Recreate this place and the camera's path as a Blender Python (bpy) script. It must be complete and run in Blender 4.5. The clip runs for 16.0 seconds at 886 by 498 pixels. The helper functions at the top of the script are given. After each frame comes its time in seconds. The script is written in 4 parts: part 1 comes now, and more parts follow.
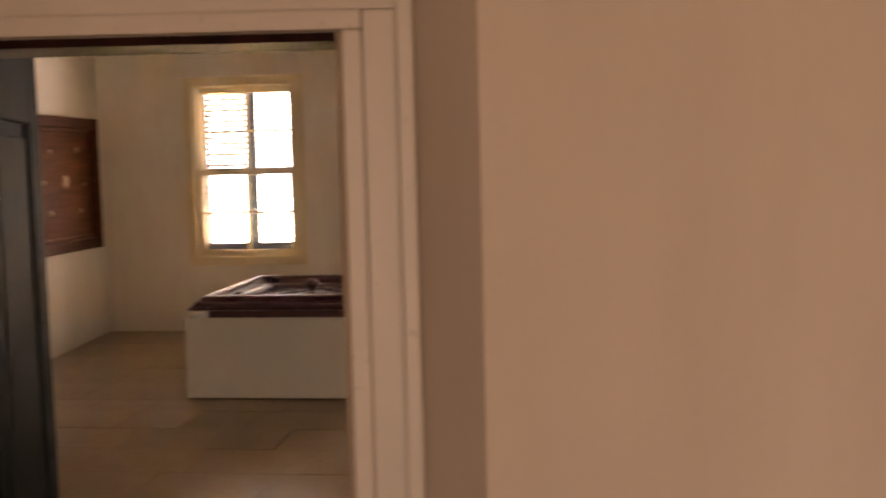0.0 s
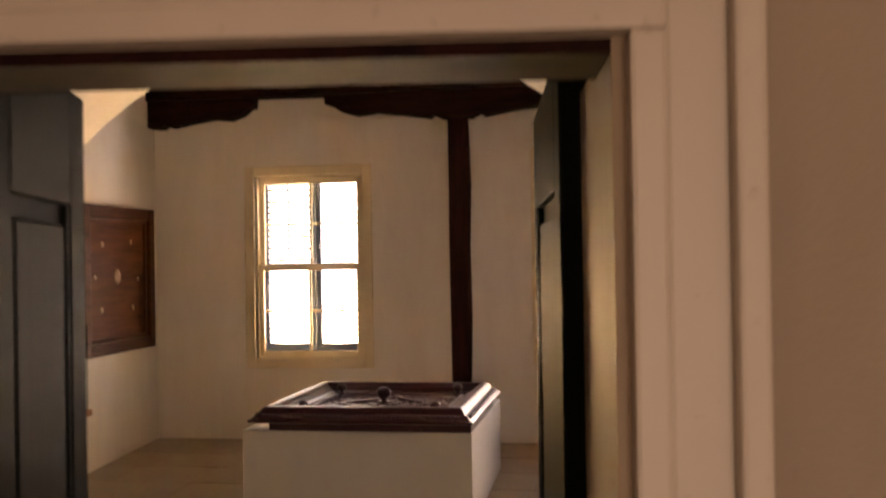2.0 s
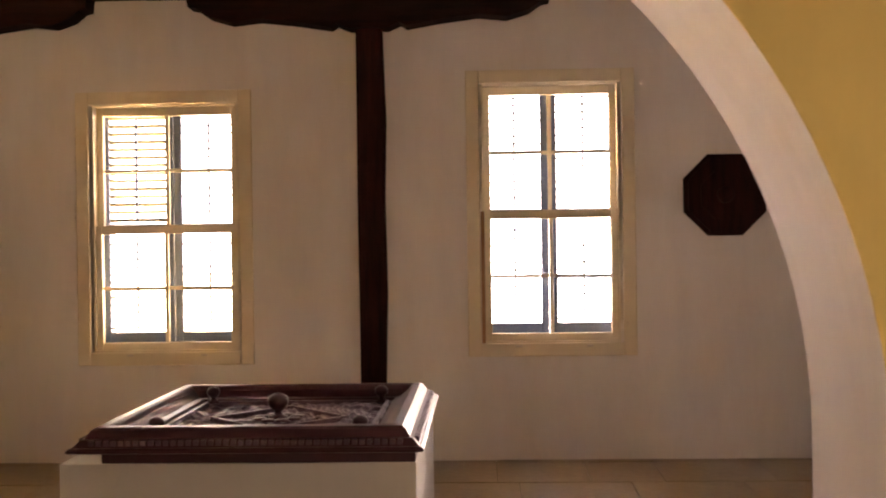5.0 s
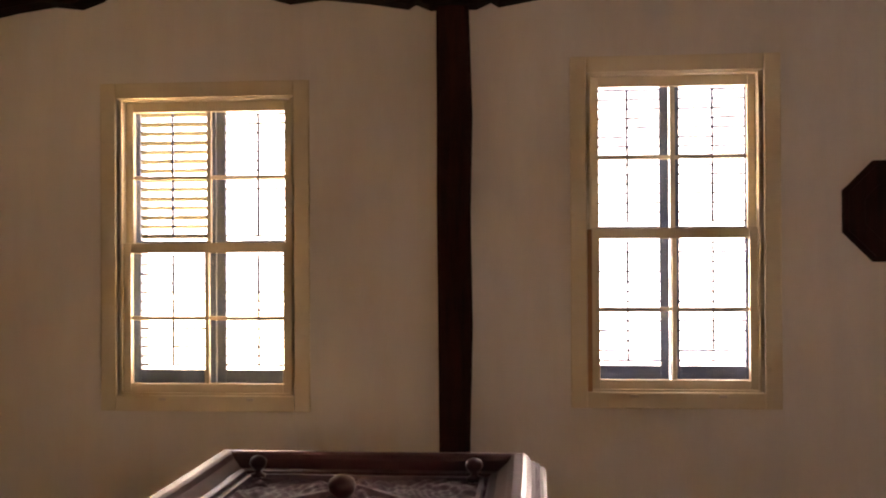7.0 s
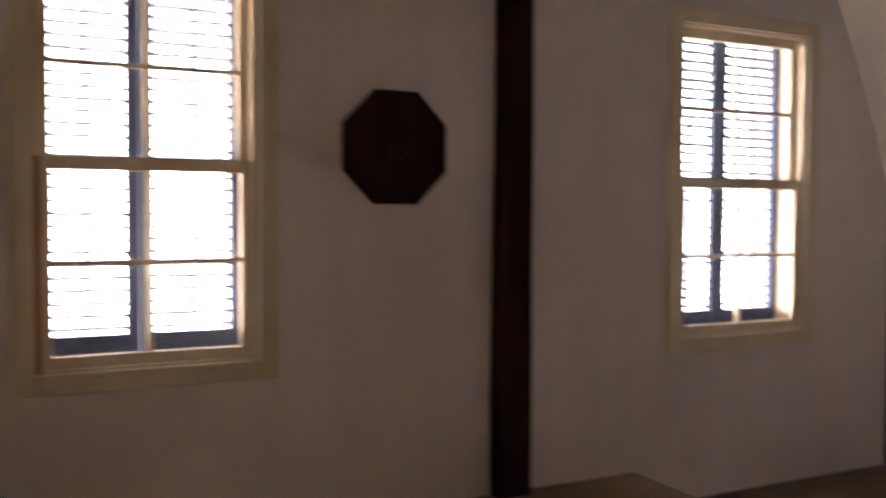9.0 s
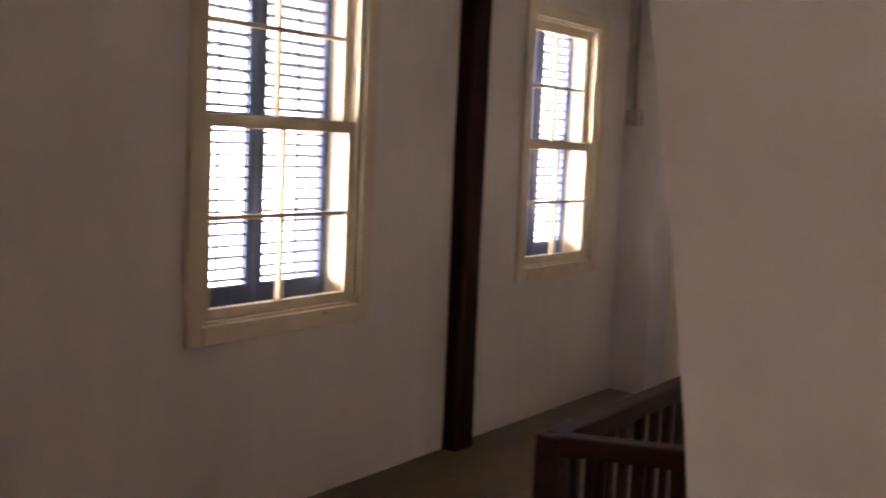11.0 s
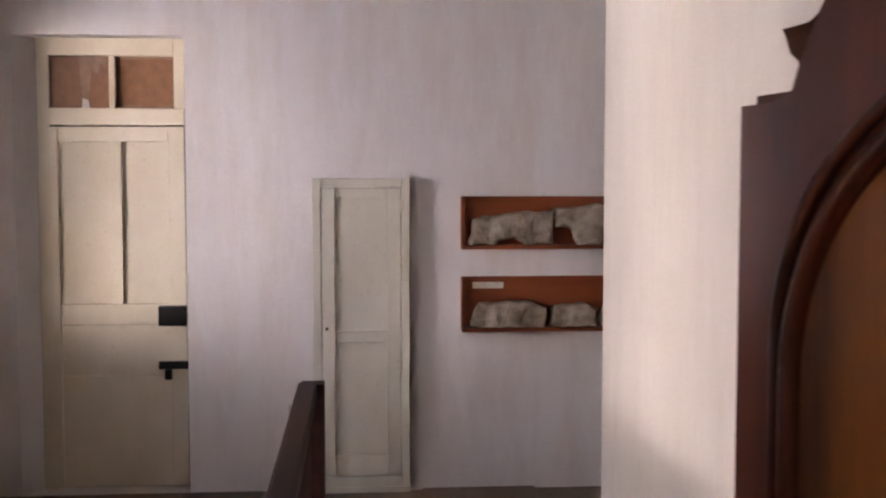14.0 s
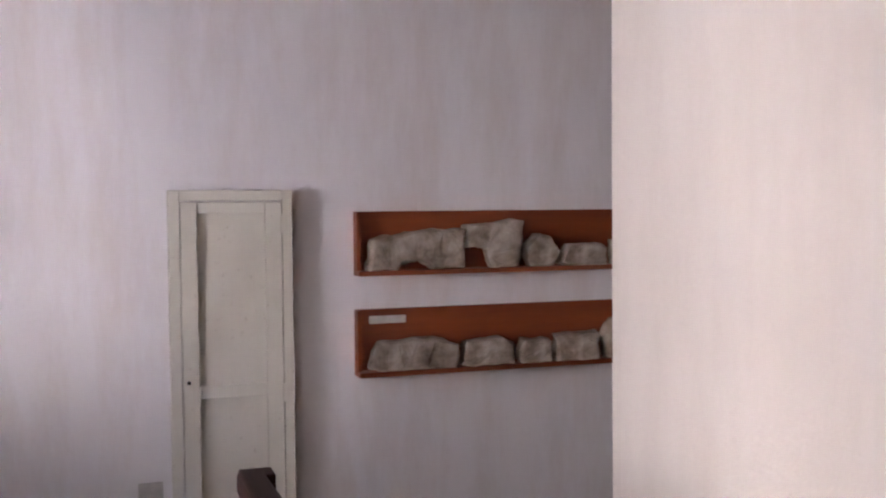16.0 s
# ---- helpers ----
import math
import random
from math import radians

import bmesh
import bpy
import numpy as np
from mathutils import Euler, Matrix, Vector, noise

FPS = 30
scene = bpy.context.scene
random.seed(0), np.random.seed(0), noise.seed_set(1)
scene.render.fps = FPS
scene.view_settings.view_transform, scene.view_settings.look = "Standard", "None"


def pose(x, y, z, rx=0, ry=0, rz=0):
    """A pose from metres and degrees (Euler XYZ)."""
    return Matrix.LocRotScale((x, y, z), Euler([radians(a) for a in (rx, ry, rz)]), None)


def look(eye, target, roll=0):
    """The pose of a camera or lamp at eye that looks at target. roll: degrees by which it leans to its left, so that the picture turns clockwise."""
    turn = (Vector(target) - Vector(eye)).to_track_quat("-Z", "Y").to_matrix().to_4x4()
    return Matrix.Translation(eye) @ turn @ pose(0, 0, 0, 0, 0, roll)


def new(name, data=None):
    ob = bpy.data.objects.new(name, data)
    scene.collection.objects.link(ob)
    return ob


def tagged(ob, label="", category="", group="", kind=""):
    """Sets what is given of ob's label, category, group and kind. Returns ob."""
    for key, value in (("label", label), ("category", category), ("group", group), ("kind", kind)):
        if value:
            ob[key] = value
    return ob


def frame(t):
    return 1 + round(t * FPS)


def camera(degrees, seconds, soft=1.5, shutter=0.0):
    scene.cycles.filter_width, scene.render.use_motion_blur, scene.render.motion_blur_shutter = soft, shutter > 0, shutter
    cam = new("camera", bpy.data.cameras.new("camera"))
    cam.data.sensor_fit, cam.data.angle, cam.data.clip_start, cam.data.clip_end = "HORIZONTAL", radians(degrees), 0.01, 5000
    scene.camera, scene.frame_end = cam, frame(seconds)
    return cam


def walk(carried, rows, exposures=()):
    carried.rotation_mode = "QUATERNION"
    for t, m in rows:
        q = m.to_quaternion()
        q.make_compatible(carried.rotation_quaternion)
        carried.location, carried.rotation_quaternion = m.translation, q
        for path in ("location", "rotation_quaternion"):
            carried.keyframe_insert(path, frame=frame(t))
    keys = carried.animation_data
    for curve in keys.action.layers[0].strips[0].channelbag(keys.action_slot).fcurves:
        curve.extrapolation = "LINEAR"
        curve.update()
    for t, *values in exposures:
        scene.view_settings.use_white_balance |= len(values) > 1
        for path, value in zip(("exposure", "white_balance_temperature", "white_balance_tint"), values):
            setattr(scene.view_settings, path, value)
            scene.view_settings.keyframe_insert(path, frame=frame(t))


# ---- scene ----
cam = camera(46.5, 16.0, soft=2.1, shutter=0.5)

EXPOSURES = [(0.0, 0.4, 7600, 27), (1.5, 0.4, 7600, 27), (2.2, 0.45, 7800, 27), (2.5, 0.75, 7900, 28), (3.0, 0.88, 7700, 28), (3.7, 0.85, 7500, 28), (7.0, 0.12, 7300, 28), (8.0, -0.25, 6700, 26), (8.5, -0.55, 6400, 25), (9.0, -0.42, 6350, 25), (9.6, -0.68, 6350, 24), (12.0, -0.15, 6600, 25), (13.0, -0.25, 6700, 25), (14.0, -0.42, 6150, 25), (14.5, -0.5, 6000, 25), (15.0, -0.85, 5950, 25), (15.5, -0.5, 5800, 25), (16.0, -0.4, 5800, 25)]
PATH = [
    (0, (3.646, -9.48, 1.816), (3.395, -7.503, 1.648), -1.4),
    (0.5, (3.593, -9.31, 1.817), (3.109, -7.378, 1.635), -1.8),
    (1, (3.43, -9.123, 1.844), (2.935, -7.186, 1.792), -0.8),
    (1.5, (3.319, -9.01, 1.872), (2.946, -7.049, 1.994), 0.1),
    (2, (3.272, -8.759, 1.834), (2.936, -6.788, 1.851), -0.9),
    (2.5, (3.133, -8.315, 1.767), (2.848, -6.335, 1.743), -0.9),
    (3, (2.914, -7.918, 1.721), (2.717, -5.927, 1.708), -0.7),
    (3.5, (2.812, -7.546, 1.688), (2.681, -5.55, 1.682), -0.5),
    (3.7, (2.806, -7.429, 1.696), (2.699, -5.431, 1.685), -0.5),
    (5.8, (2.476, -6.139, 1.552), (2.408, -4.14, 1.572), -0.8),
    (6, (2.447, -6.011, 1.54), (2.356, -4.013, 1.572), -0.6),
    (6.5, (2.363, -5.725, 1.62), (2.215, -3.731, 1.648), -0.6),
    (7, (2.349, -5.458, 1.727), (2.175, -3.466, 1.737), -0.3),
    (7.5, (2.055, -5.212, 1.772), (2.232, -3.22, 1.775), -0.7),
    (8, (2.037, -4.866, 1.787), (2.445, -2.908, 1.79), -0.1),
    (8.2, (1.981, -4.773, 1.753), (2.489, -2.839, 1.763), -0.3),
    (8.5, (2.117, -4.688, 1.671), (2.704, -2.776, 1.684), 0.0),
    (9, (2.02, -4.235, 1.671), (3.016, -2.502, 1.587), 0.4),
    (9.4, (2.102, -4.072, 1.709), (3.326, -2.496, 1.567), 0.5),
    (9.5, (2.114, -4.02, 1.714), (3.38, -2.478, 1.573), 1.0),
    (9.7, (2.179, -3.875, 1.719), (3.501, -2.381, 1.582), 1.1),
    (11.8, (3.544, -2.973, 1.757), (5.343, -2.112, 1.608), 1.7),
    (12, (3.574, -2.879, 1.678), (5.420, -2.116, 1.564), 0.9),
    (12.2, (3.548, -2.770, 1.651), (5.439, -2.125, 1.546), 1.0),
    (12.5, (3.574, -2.675, 1.699), (5.502, -2.158, 1.576), 1.0),
    (13, (3.873, -2.465, 1.697), (5.834, -2.092, 1.574), 1.0),
    (13.2, (4.025, -2.385, 1.678), (5.996, -2.063, 1.561), 0.9),
    (13.5, (4.148, -2.284, 1.684), (6.136, -2.101, 1.565), 0.9),
    (14, (4.219, -2.120, 1.701), (6.210, -2.263, 1.576), -0.0),
    (14.5, (4.466, -1.952, 1.703), (6.454, -2.128, 1.580), -0.6),
    (15, (4.884, -1.806, 1.686), (6.870, -2.014, 1.575), -0.5),
    (15.5, (5.253, -1.721, 1.584), (7.202, -2.167, 1.524), -1.1),
    (16, (5.331, -1.528, 1.651), (7.223, -2.171, 1.571), -0.5),
]
walk(cam, [(t, look(eye, target, roll)) for t, eye, target, roll in PATH], EXPOSURES)

# world, sun, window light and added fill lamps
world = bpy.data.worlds.new("sky")
scene.world = world
world.use_nodes = True
wn = world.node_tree
sky = wn.nodes.new("ShaderNodeTexSky")
sky.sky_type = "NISHITA"
sky.sun_disc = False
sky.sun_elevation = radians(50)
sky.sun_rotation = radians(200)
wn.nodes["Background"].inputs["Strength"].default_value = 0.15
wn.links.new(sky.outputs["Color"], wn.nodes["Background"].inputs["Color"])
sun_data = bpy.data.lights.new("sun", "SUN")
sun_data.energy, sun_data.angle, sun_data.color = 3.0, radians(0.6), (1.0, 0.95, 0.86)
sun = new("sun", sun_data)
sun.matrix_world = look((0, -20, 30), (4, 0, 0))


def area(name, at, to, w, h, watts, colour):
    d = bpy.data.lights.new(name, "AREA")
    d.shape, d.size, d.size_y, d.energy, d.color = "RECTANGLE", w, h, watts, colour
    ob = new(name, d)
    ob.matrix_world = look(at, to)
    return ob


WINDOWS = [(0.0, 1.155, 0.884, 2.666), (2.545, 3.625, 0.918, 2.758), (5.848, 7.003, 0.870, 2.757), (8.376, 9.397, 0.929, 2.621)]
LAMPS = [(3300, (1.0, 0.70, 0.31)), (1300, (0.98, 0.88, 0.80)), (210, (0.96, 0.92, 0.94)), (1000, (1.0, 0.87, 0.74))]
SKY_WATTS = (120, 1500, 500, 1300)
for (xa, xb, za, zb), (watts, tint), sky_watts in zip(WINDOWS, LAMPS, SKY_WATTS):
    area("window_light", ((xa + xb) / 2, 1.5, za - 0.2), ((xa + xb) / 2, 0, za + 1.05), 2.2, 2.0, watts, tint)
    area("sky_light", ((xa + xb) / 2, 1.7, zb + 1.2), ((xa + xb) / 2 + 0.3, -1.2, 0.6), 1.8, 1.2, sky_watts, (0.70, 0.82, 1.0))
# stands in for bright daylight outside, aimed through the windows at the end wall
area("outdoor_stand_in_light", (4.7, 3.7, 1.95), (9.7, -1.0, 1.75), 3.8, 1.5, 2400, (1.0, 0.87, 0.72))
# added lamp behind an invented opening, brightens the passage walls
area("passage_fill_light", (4.0, -11.9, 1.6), (3.6, -8, 1.9), 1.2, 2.0, 37, (1.0, 0.81, 0.63))
# added lamp outside window 4, narrowed and turned to brighten the end wall
area("end_wall_fill_light", (7.75, 1.45, 1.75), (9.75, -1.0, 1.9), 1.8, 1.9, 750, (0.97, 0.90, 0.88)).data.spread = radians(110)
# added warm lamp outside an invented opening, brightens the vestibule and arch face
area("vestibule_fill_light", (5.4, -5.6, 1.7), (2, -4.6, 1.7), 1.1, 1.5, 68, (1.0, 0.86, 0.60))

# ---------------------------------------------------------------- materials


def shader(name, rough=0.6, metal=0.0, spec=0.5):
    m = bpy.data.materials.new(name)
    m.use_nodes = True
    b = m.node_tree.nodes["Principled BSDF"]
    b.inputs["Roughness"].default_value = rough
    b.inputs["Metallic"].default_value = metal
    b.inputs["Specular IOR Level"].default_value = spec
    return m, m.node_tree, b


def tex(nt, scale, detail=4.0, stretch=(1, 1, 1), kind="ShaderNodeTexNoise", rough=0.55):
    co = nt.nodes.new("ShaderNodeTexCoord")
    mp = nt.nodes.new("ShaderNodeMapping")
    mp.inputs["Scale"].default_value = stretch
    nt.links.new(co.outputs["Object"], mp.inputs["Vector"])
    n = nt.nodes.new(kind)
    n.inputs["Scale"].default_value = scale
    if kind == "ShaderNodeTexNoise":
        n.inputs["Detail"].default_value = detail
        n.inputs["Roughness"].default_value = rough
    nt.links.new(mp.outputs["Vector"], n.inputs["Vector"])
    return n


def ramp(nt, source, stops):
    r = nt.nodes.new("ShaderNodeValToRGB")
    e = r.color_ramp.elements
    while len(e) < len(stops):
        e.new(0.5)
    for el, (p, c) in zip(e, stops):
        el.position, el.color = p, (*c, 1)
    nt.links.new(source, r.inputs["Fac"])
    return r


def blend(nt, a, b, fac, mode="MULTIPLY"):
    m = nt.nodes.new("ShaderNodeMix")
    m.data_type, m.blend_type = "RGBA", mode
    if isinstance(fac, float):
        m.inputs[0].default_value = fac
    else:
        nt.links.new(fac, m.inputs[0])
    nt.links.new(a, m.inputs[6])
    nt.links.new(b, m.inputs[7])
    return m.outputs[2]


def bump(nt, b, source, strength, dist=0.01):
    n = nt.nodes.new("ShaderNodeBump")
    n.inputs["Strength"].default_value, n.inputs["Distance"].default_value = strength, dist
    nt.links.new(source, n.inputs["Height"])
    nt.links.new(n.outputs["Normal"], b.inputs["Normal"])


def plaster(name, dark, light, streak=0.5, stain=(0.86, 0.84, 0.82)):
    m, nt, b = shader(name, 0.88, 0, 0.25)
    big = tex(nt, 0.9, 5, (1.0, 1.0, 0.45))
    r1 = ramp(nt, big.outputs["Fac"], [(0.3, dark), (0.7, light)])
    strokes = tex(nt, 3.5, 6, (1.4, 1.4, 0.30), rough=0.65)
    r2 = ramp(nt, strokes.outputs["Fac"], [(0.32, stain), (0.55, (1, 1, 1))])
    col = blend(nt, r1.outputs["Color"], r2.outputs["Color"], streak)
    nt.links.new(col, b.inputs["Base Color"])
    fine = tex(nt, 14, 8, rough=0.7)
    bump(nt, b, fine.outputs["Fac"], 0.35, 0.012)
    return m


def timber(name, dark, light, rough=0.5, along="z", grain=9.0, spec=0.4, bumpy=0.3):
    m, nt, b = shader(name, rough, 0, spec)
    st = {"x": (0.10, 1, 1), "y": (1, 0.10, 1), "z": (1, 1, 0.10)}[along]
    g = tex(nt, grain * 2, 8, st, rough=0.68)
    r = ramp(nt, g.outputs["Fac"], [(0.32, dark), (0.68, light)])
    blot = tex(nt, 1.8, 3)
    r2 = ramp(nt, blot.outputs["Fac"], [(0.3, (0.72, 0.70, 0.68)), (0.65, (1, 1, 1))])
    nt.links.new(blend(nt, r.outputs["Color"], r2.outputs["Color"], 0.8), b.inputs["Base Color"])
    bump(nt, b, g.outputs["Fac"], bumpy, 0.004)
    return m


def paint(name, base, worn, rough=0.5, spec=0.4):
    m, nt, b = shader(name, rough, 0, spec)
    a = tex(nt, 2.2, 6, (1, 1, 0.5))
    r = ramp(nt, a.outputs["Fac"], [(0.28, worn), (0.6, base)])
    sp = tex(nt, 38, 4)
    r2 = ramp(nt, sp.outputs["Fac"], [(0.24, (0.70, 0.66, 0.6)), (0.36, (1, 1, 1))])
    nt.links.new(blend(nt, r.outputs["Color"], r2.outputs["Color"], 0.6), b.inputs["Base Color"])
    brush = tex(nt, 30, 4, (1, 1, 0.12))
    bump(nt, b, brush.outputs["Fac"], 0.18, 0.003)
    return m


def stone(name, dark, light, rough=0.6, scale=2.2, spec=0.4):
    m, nt, b = shader(name, rough, 0, spec)
    a = tex(nt, scale, 8, rough=0.62)
    r = ramp(nt, a.outputs["Fac"], [(0.3, dark), (0.7, light)])
    sp = tex(nt, 30, 6)
    r2 = ramp(nt, sp.outputs["Fac"], [(0.3, (0.75, 0.72, 0.68)), (0.6, (1, 1, 1))])
    info = nt.nodes.new("ShaderNodeObjectInfo")
    r3 = ramp(nt, info.outputs["Random"], [(0.0, (0.90, 0.89, 0.88)), (1.0, (1, 1, 1))])
    col = blend(nt, r.outputs["Color"], r2.outputs["Color"], 0.7)
    nt.links.new(blend(nt, col, r3.outputs["Color"], 1.0), b.inputs["Base Color"])
    bump(nt, b, sp.outputs["Fac"], 0.3, 0.006)
    return m


def plain(name, colour, rough=0.5, metal=0.0):
    m, nt, b = shader(name, rough, metal)
    n = tex(nt, 22, 5)
    c2 = tuple(v * 0.72 for v in colour)
    r = ramp(nt, n.outputs["Fac"], [(0.3, c2), (0.65, colour)])
    nt.links.new(r.outputs["Color"], b.inputs["Base Color"])
    return m


def clear_glass(name, tint=(1, 1, 1), rough=0.0):
    m, nt, b = shader(name, rough)
    b.inputs["Base Color"].default_value = (*tint, 1)
    b.inputs["Transmission Weight"].default_value = 1.0
    b.inputs["IOR"].default_value = 1.12
    return m


M_WALL = plaster("limewash", (0.66, 0.61, 0.55), (0.80, 0.76, 0.71), 0.4)
M_END = plaster("brushed_limewash", (0.64, 0.61, 0.59), (0.80, 0.775, 0.76), 0.7, (0.86, 0.81, 0.75))
# yellow colour for the vestibule wall and the arch wall's vestibule face
M_YELLOW = plaster("yellow_plaster", (0.60, 0.46, 0.17), (0.70, 0.56, 0.24), 0.4)
M_HALL = plaster("beige_limewash", (0.60, 0.50, 0.40), (0.70, 0.60, 0.50), 0.4)
M_CREAM = paint("cream_paint", (0.72, 0.63, 0.46), (0.60, 0.50, 0.34))
M_TRIM = paint("beige_gloss_paint", (0.60, 0.53, 0.45), (0.50, 0.43, 0.36), 0.45)
M_JAMB = paint("worn_brown_paint", (0.36, 0.27, 0.19), (0.25, 0.18, 0.12), 0.7, 0.2)
M_DOOR = paint("ivory_paint", (0.74, 0.68, 0.55), (0.63, 0.55, 0.40), 0.5)
M_CUP = paint("pale_stone_paint", (0.68, 0.65, 0.55), (0.58, 0.55, 0.44), 0.45)
M_SHUT = paint("slate_blue_paint", (0.060, 0.085, 0.16), (0.04, 0.05, 0.085), 0.7, 0.15)
# near-black olive holds the shading of these backlit slats
M_SLAT = paint("backlit_slat_olive", (0.028, 0.029, 0.020), (0.018, 0.018, 0.012), 0.8, 0.05)
M_SLATB = paint("chalky_blue_paint", (0.070, 0.080, 0.110), (0.045, 0.050, 0.070), 0.8, 0.1)
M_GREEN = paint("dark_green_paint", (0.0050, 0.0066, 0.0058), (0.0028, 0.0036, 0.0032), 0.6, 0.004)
M_DARK = timber("dark_timber", (0.010, 0.0022, 0.0016), (0.034, 0.0078, 0.0052), 0.75, spec=0.12)
M_BEAM = timber("old_beam", (0.008, 0.0026, 0.0018), (0.028, 0.0085, 0.0055), 0.8, "x", spec=0.12)
M_POLE = timber("roof_pole", (0.014, 0.006, 0.0045), (0.055, 0.022, 0.015), 0.75, "y", spec=0.15)
M_CARVE = timber("carved_walnut", (0.020, 0.005, 0.008), (0.062, 0.018, 0.027), 0.42, "x", 7, 0.34)
# violet grey mixes dust with the blue sky sheen on the carving
M_DUST_SHEEN = timber("dust_and_sky_sheen", (0.028, 0.013, 0.022), (0.125, 0.080, 0.108), 0.5, "x", 7, 0.34)
M_WARD = timber("polished_mahogany", (0.022, 0.005, 0.002), (0.075, 0.018, 0.005), 0.38, "z", 4, 0.10, 0.08)
M_WARDV = timber("figured_veneer", (0.042, 0.010, 0.006), (0.118, 0.030, 0.017), 0.30, "z", 3, 0.22, 0.05)
M_WARDP = timber("flame_veneer", (0.012, 0.003, 0.0008), (0.200, 0.064, 0.010), 0.30, "z", 2.2, 0.14, 0.04)
M_WARDS = timber("orange_brown_side", (0.095, 0.022, 0.002), (0.300, 0.080, 0.006), 0.45, "z", 1.4, 0.15, 0.04)
M_RAIL = timber("stained_rail", (0.010, 0.0030, 0.002), (0.036, 0.011, 0.0075), 0.6, "x", spec=0.15)
M_FRAME = timber("panel_frame_wood", (0.030, 0.009, 0.0035), (0.085, 0.026, 0.010), 0.55, "y", spec=0.12)
M_BOARD = timber("painted_wood_panel", (0.042, 0.013, 0.006), (0.105, 0.036, 0.015), 0.6, "y", 5, 0.10)
M_SHELF = timber("red_brown_board", (0.150, 0.030, 0.006), (0.235, 0.056, 0.012), 0.5, "y", 5)
M_TABLE = timber("orange_oak", (0.220, 0.095, 0.035), (0.360, 0.170, 0.070), 0.45, "y")
M_TRACK = timber("bare_sash_wood", (0.26, 0.12, 0.06), (0.40, 0.20, 0.10), 0.6)
M_PLINTH = plaster("grey_white_plinth_paint", (0.45, 0.44, 0.42), (0.53, 0.52, 0.505), 0.15)
M_FLOOR = stone("stone_flags", (0.185, 0.120, 0.066), (0.285, 0.200, 0.120), 0.30)
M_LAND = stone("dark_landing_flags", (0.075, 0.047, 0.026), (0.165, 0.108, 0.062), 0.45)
M_JOINT = stone("floor_joint", (0.12, 0.09, 0.065), (0.19, 0.145, 0.10), 0.8)
M_FRAG = stone("marble_fragment", (0.15, 0.115, 0.085), (0.66, 0.58, 0.48), 0.9, 7.0, 0.15)
M_BLACK = plain("black_iron", (0.016, 0.015, 0.015), 0.45, 0.6)
M_PAPER = plain("paper_label", (0.66, 0.63, 0.58), 0.8)
M_PLASTIC = plain("old_white_plastic", (0.55, 0.52, 0.48), 0.5)
M_FADED = plain("faded_tempera", (0.26, 0.17, 0.11), 0.7)
M_BROWNGL = plain("brown_glazed_board", (0.20, 0.10, 0.05), 0.30)
M_GLASS = clear_glass("window_glass")
M_CASE = clear_glass("case_glass", (0.90, 0.95, 0.94), 0.03)
M_HAZE, nt, b = shader("white_daylight", 1.0, 0, 0)
b.inputs["Base Color"].default_value = (0.8, 0.8, 0.8, 1)
b.inputs["Emission Color"].default_value = (1.0, 0.985, 0.96, 1)
b.inputs["Emission Strength"].default_value = 8.0
M_EARTH = stone("dry_ground", (0.30, 0.26, 0.20), (0.42, 0.37, 0.30), 0.9)

# ---------------------------------------------------------------- mesh helpers


def box(bm, x0, x1, y0, y1, z0, z1, bev=0.0):
    vs = [bm.verts.new((x, y, z)) for x in (x0, x1) for y in (y0, y1) for z in (z0, z1)]
    fs = [bm.faces.new([vs[i] for i in q]) for q in ((0, 1, 3, 2), (4, 6, 7, 5), (0, 4, 5, 1), (2, 3, 7, 6), (0, 2, 6, 4), (1, 5, 7, 3))]
    if bev:
        es = list({e for f in fs for e in f.edges})
        bmesh.ops.bevel(bm, geom=es, offset=bev, segments=2, affect="EDGES", profile=0.6)
    return vs


def boxed(*a, **k):
    bm = bmesh.new()
    box(bm, *a, **k)
    return bm


def prism(bm, outline, axis, a, b):
    """An outline of (u, v) pairs pushed from a to b along an axis (x: u=y v=z, y: u=x v=z, z: u=x v=y)."""
    def at(u, v, w):
        return {"x": (w, u, v), "y": (u, w, v), "z": (u, v, w)}[axis]
    lo = [bm.verts.new(at(u, v, a)) for u, v in outline]
    hi = [bm.verts.new(at(u, v, b)) for u, v in outline]
    n = len(outline)
    for i in range(n):
        bm.faces.new((lo[i], lo[(i + 1) % n], hi[(i + 1) % n], hi[i]))
    bm.faces.new(lo[::-1])
    bm.faces.new(hi)
    return lo + hi


def lathe(bm, profile, at=(0, 0, 0), axis="z", seg=16):
    rings = []
    for r, h in profile:
        ring = []
        for i in range(seg):
            a = 2 * math.pi * i / seg
            c, s = r * math.cos(a), r * math.sin(a)
            p = {"z": (c, s, h), "x": (h, c, s), "y": (c, h, s)}[axis]
            ring.append(bm.verts.new((at[0] + p[0], at[1] + p[1], at[2] + p[2])))
        rings.append(ring)
    for lo, hi in zip(rings, rings[1:]):
        for i in range(seg):
            f = bm.faces.new((lo[i], lo[(i + 1) % seg], hi[(i + 1) % seg], hi[i]))
            f.smooth = True
    bm.faces.new(rings[0][::-1])
    bm.faces.new(rings[-1])


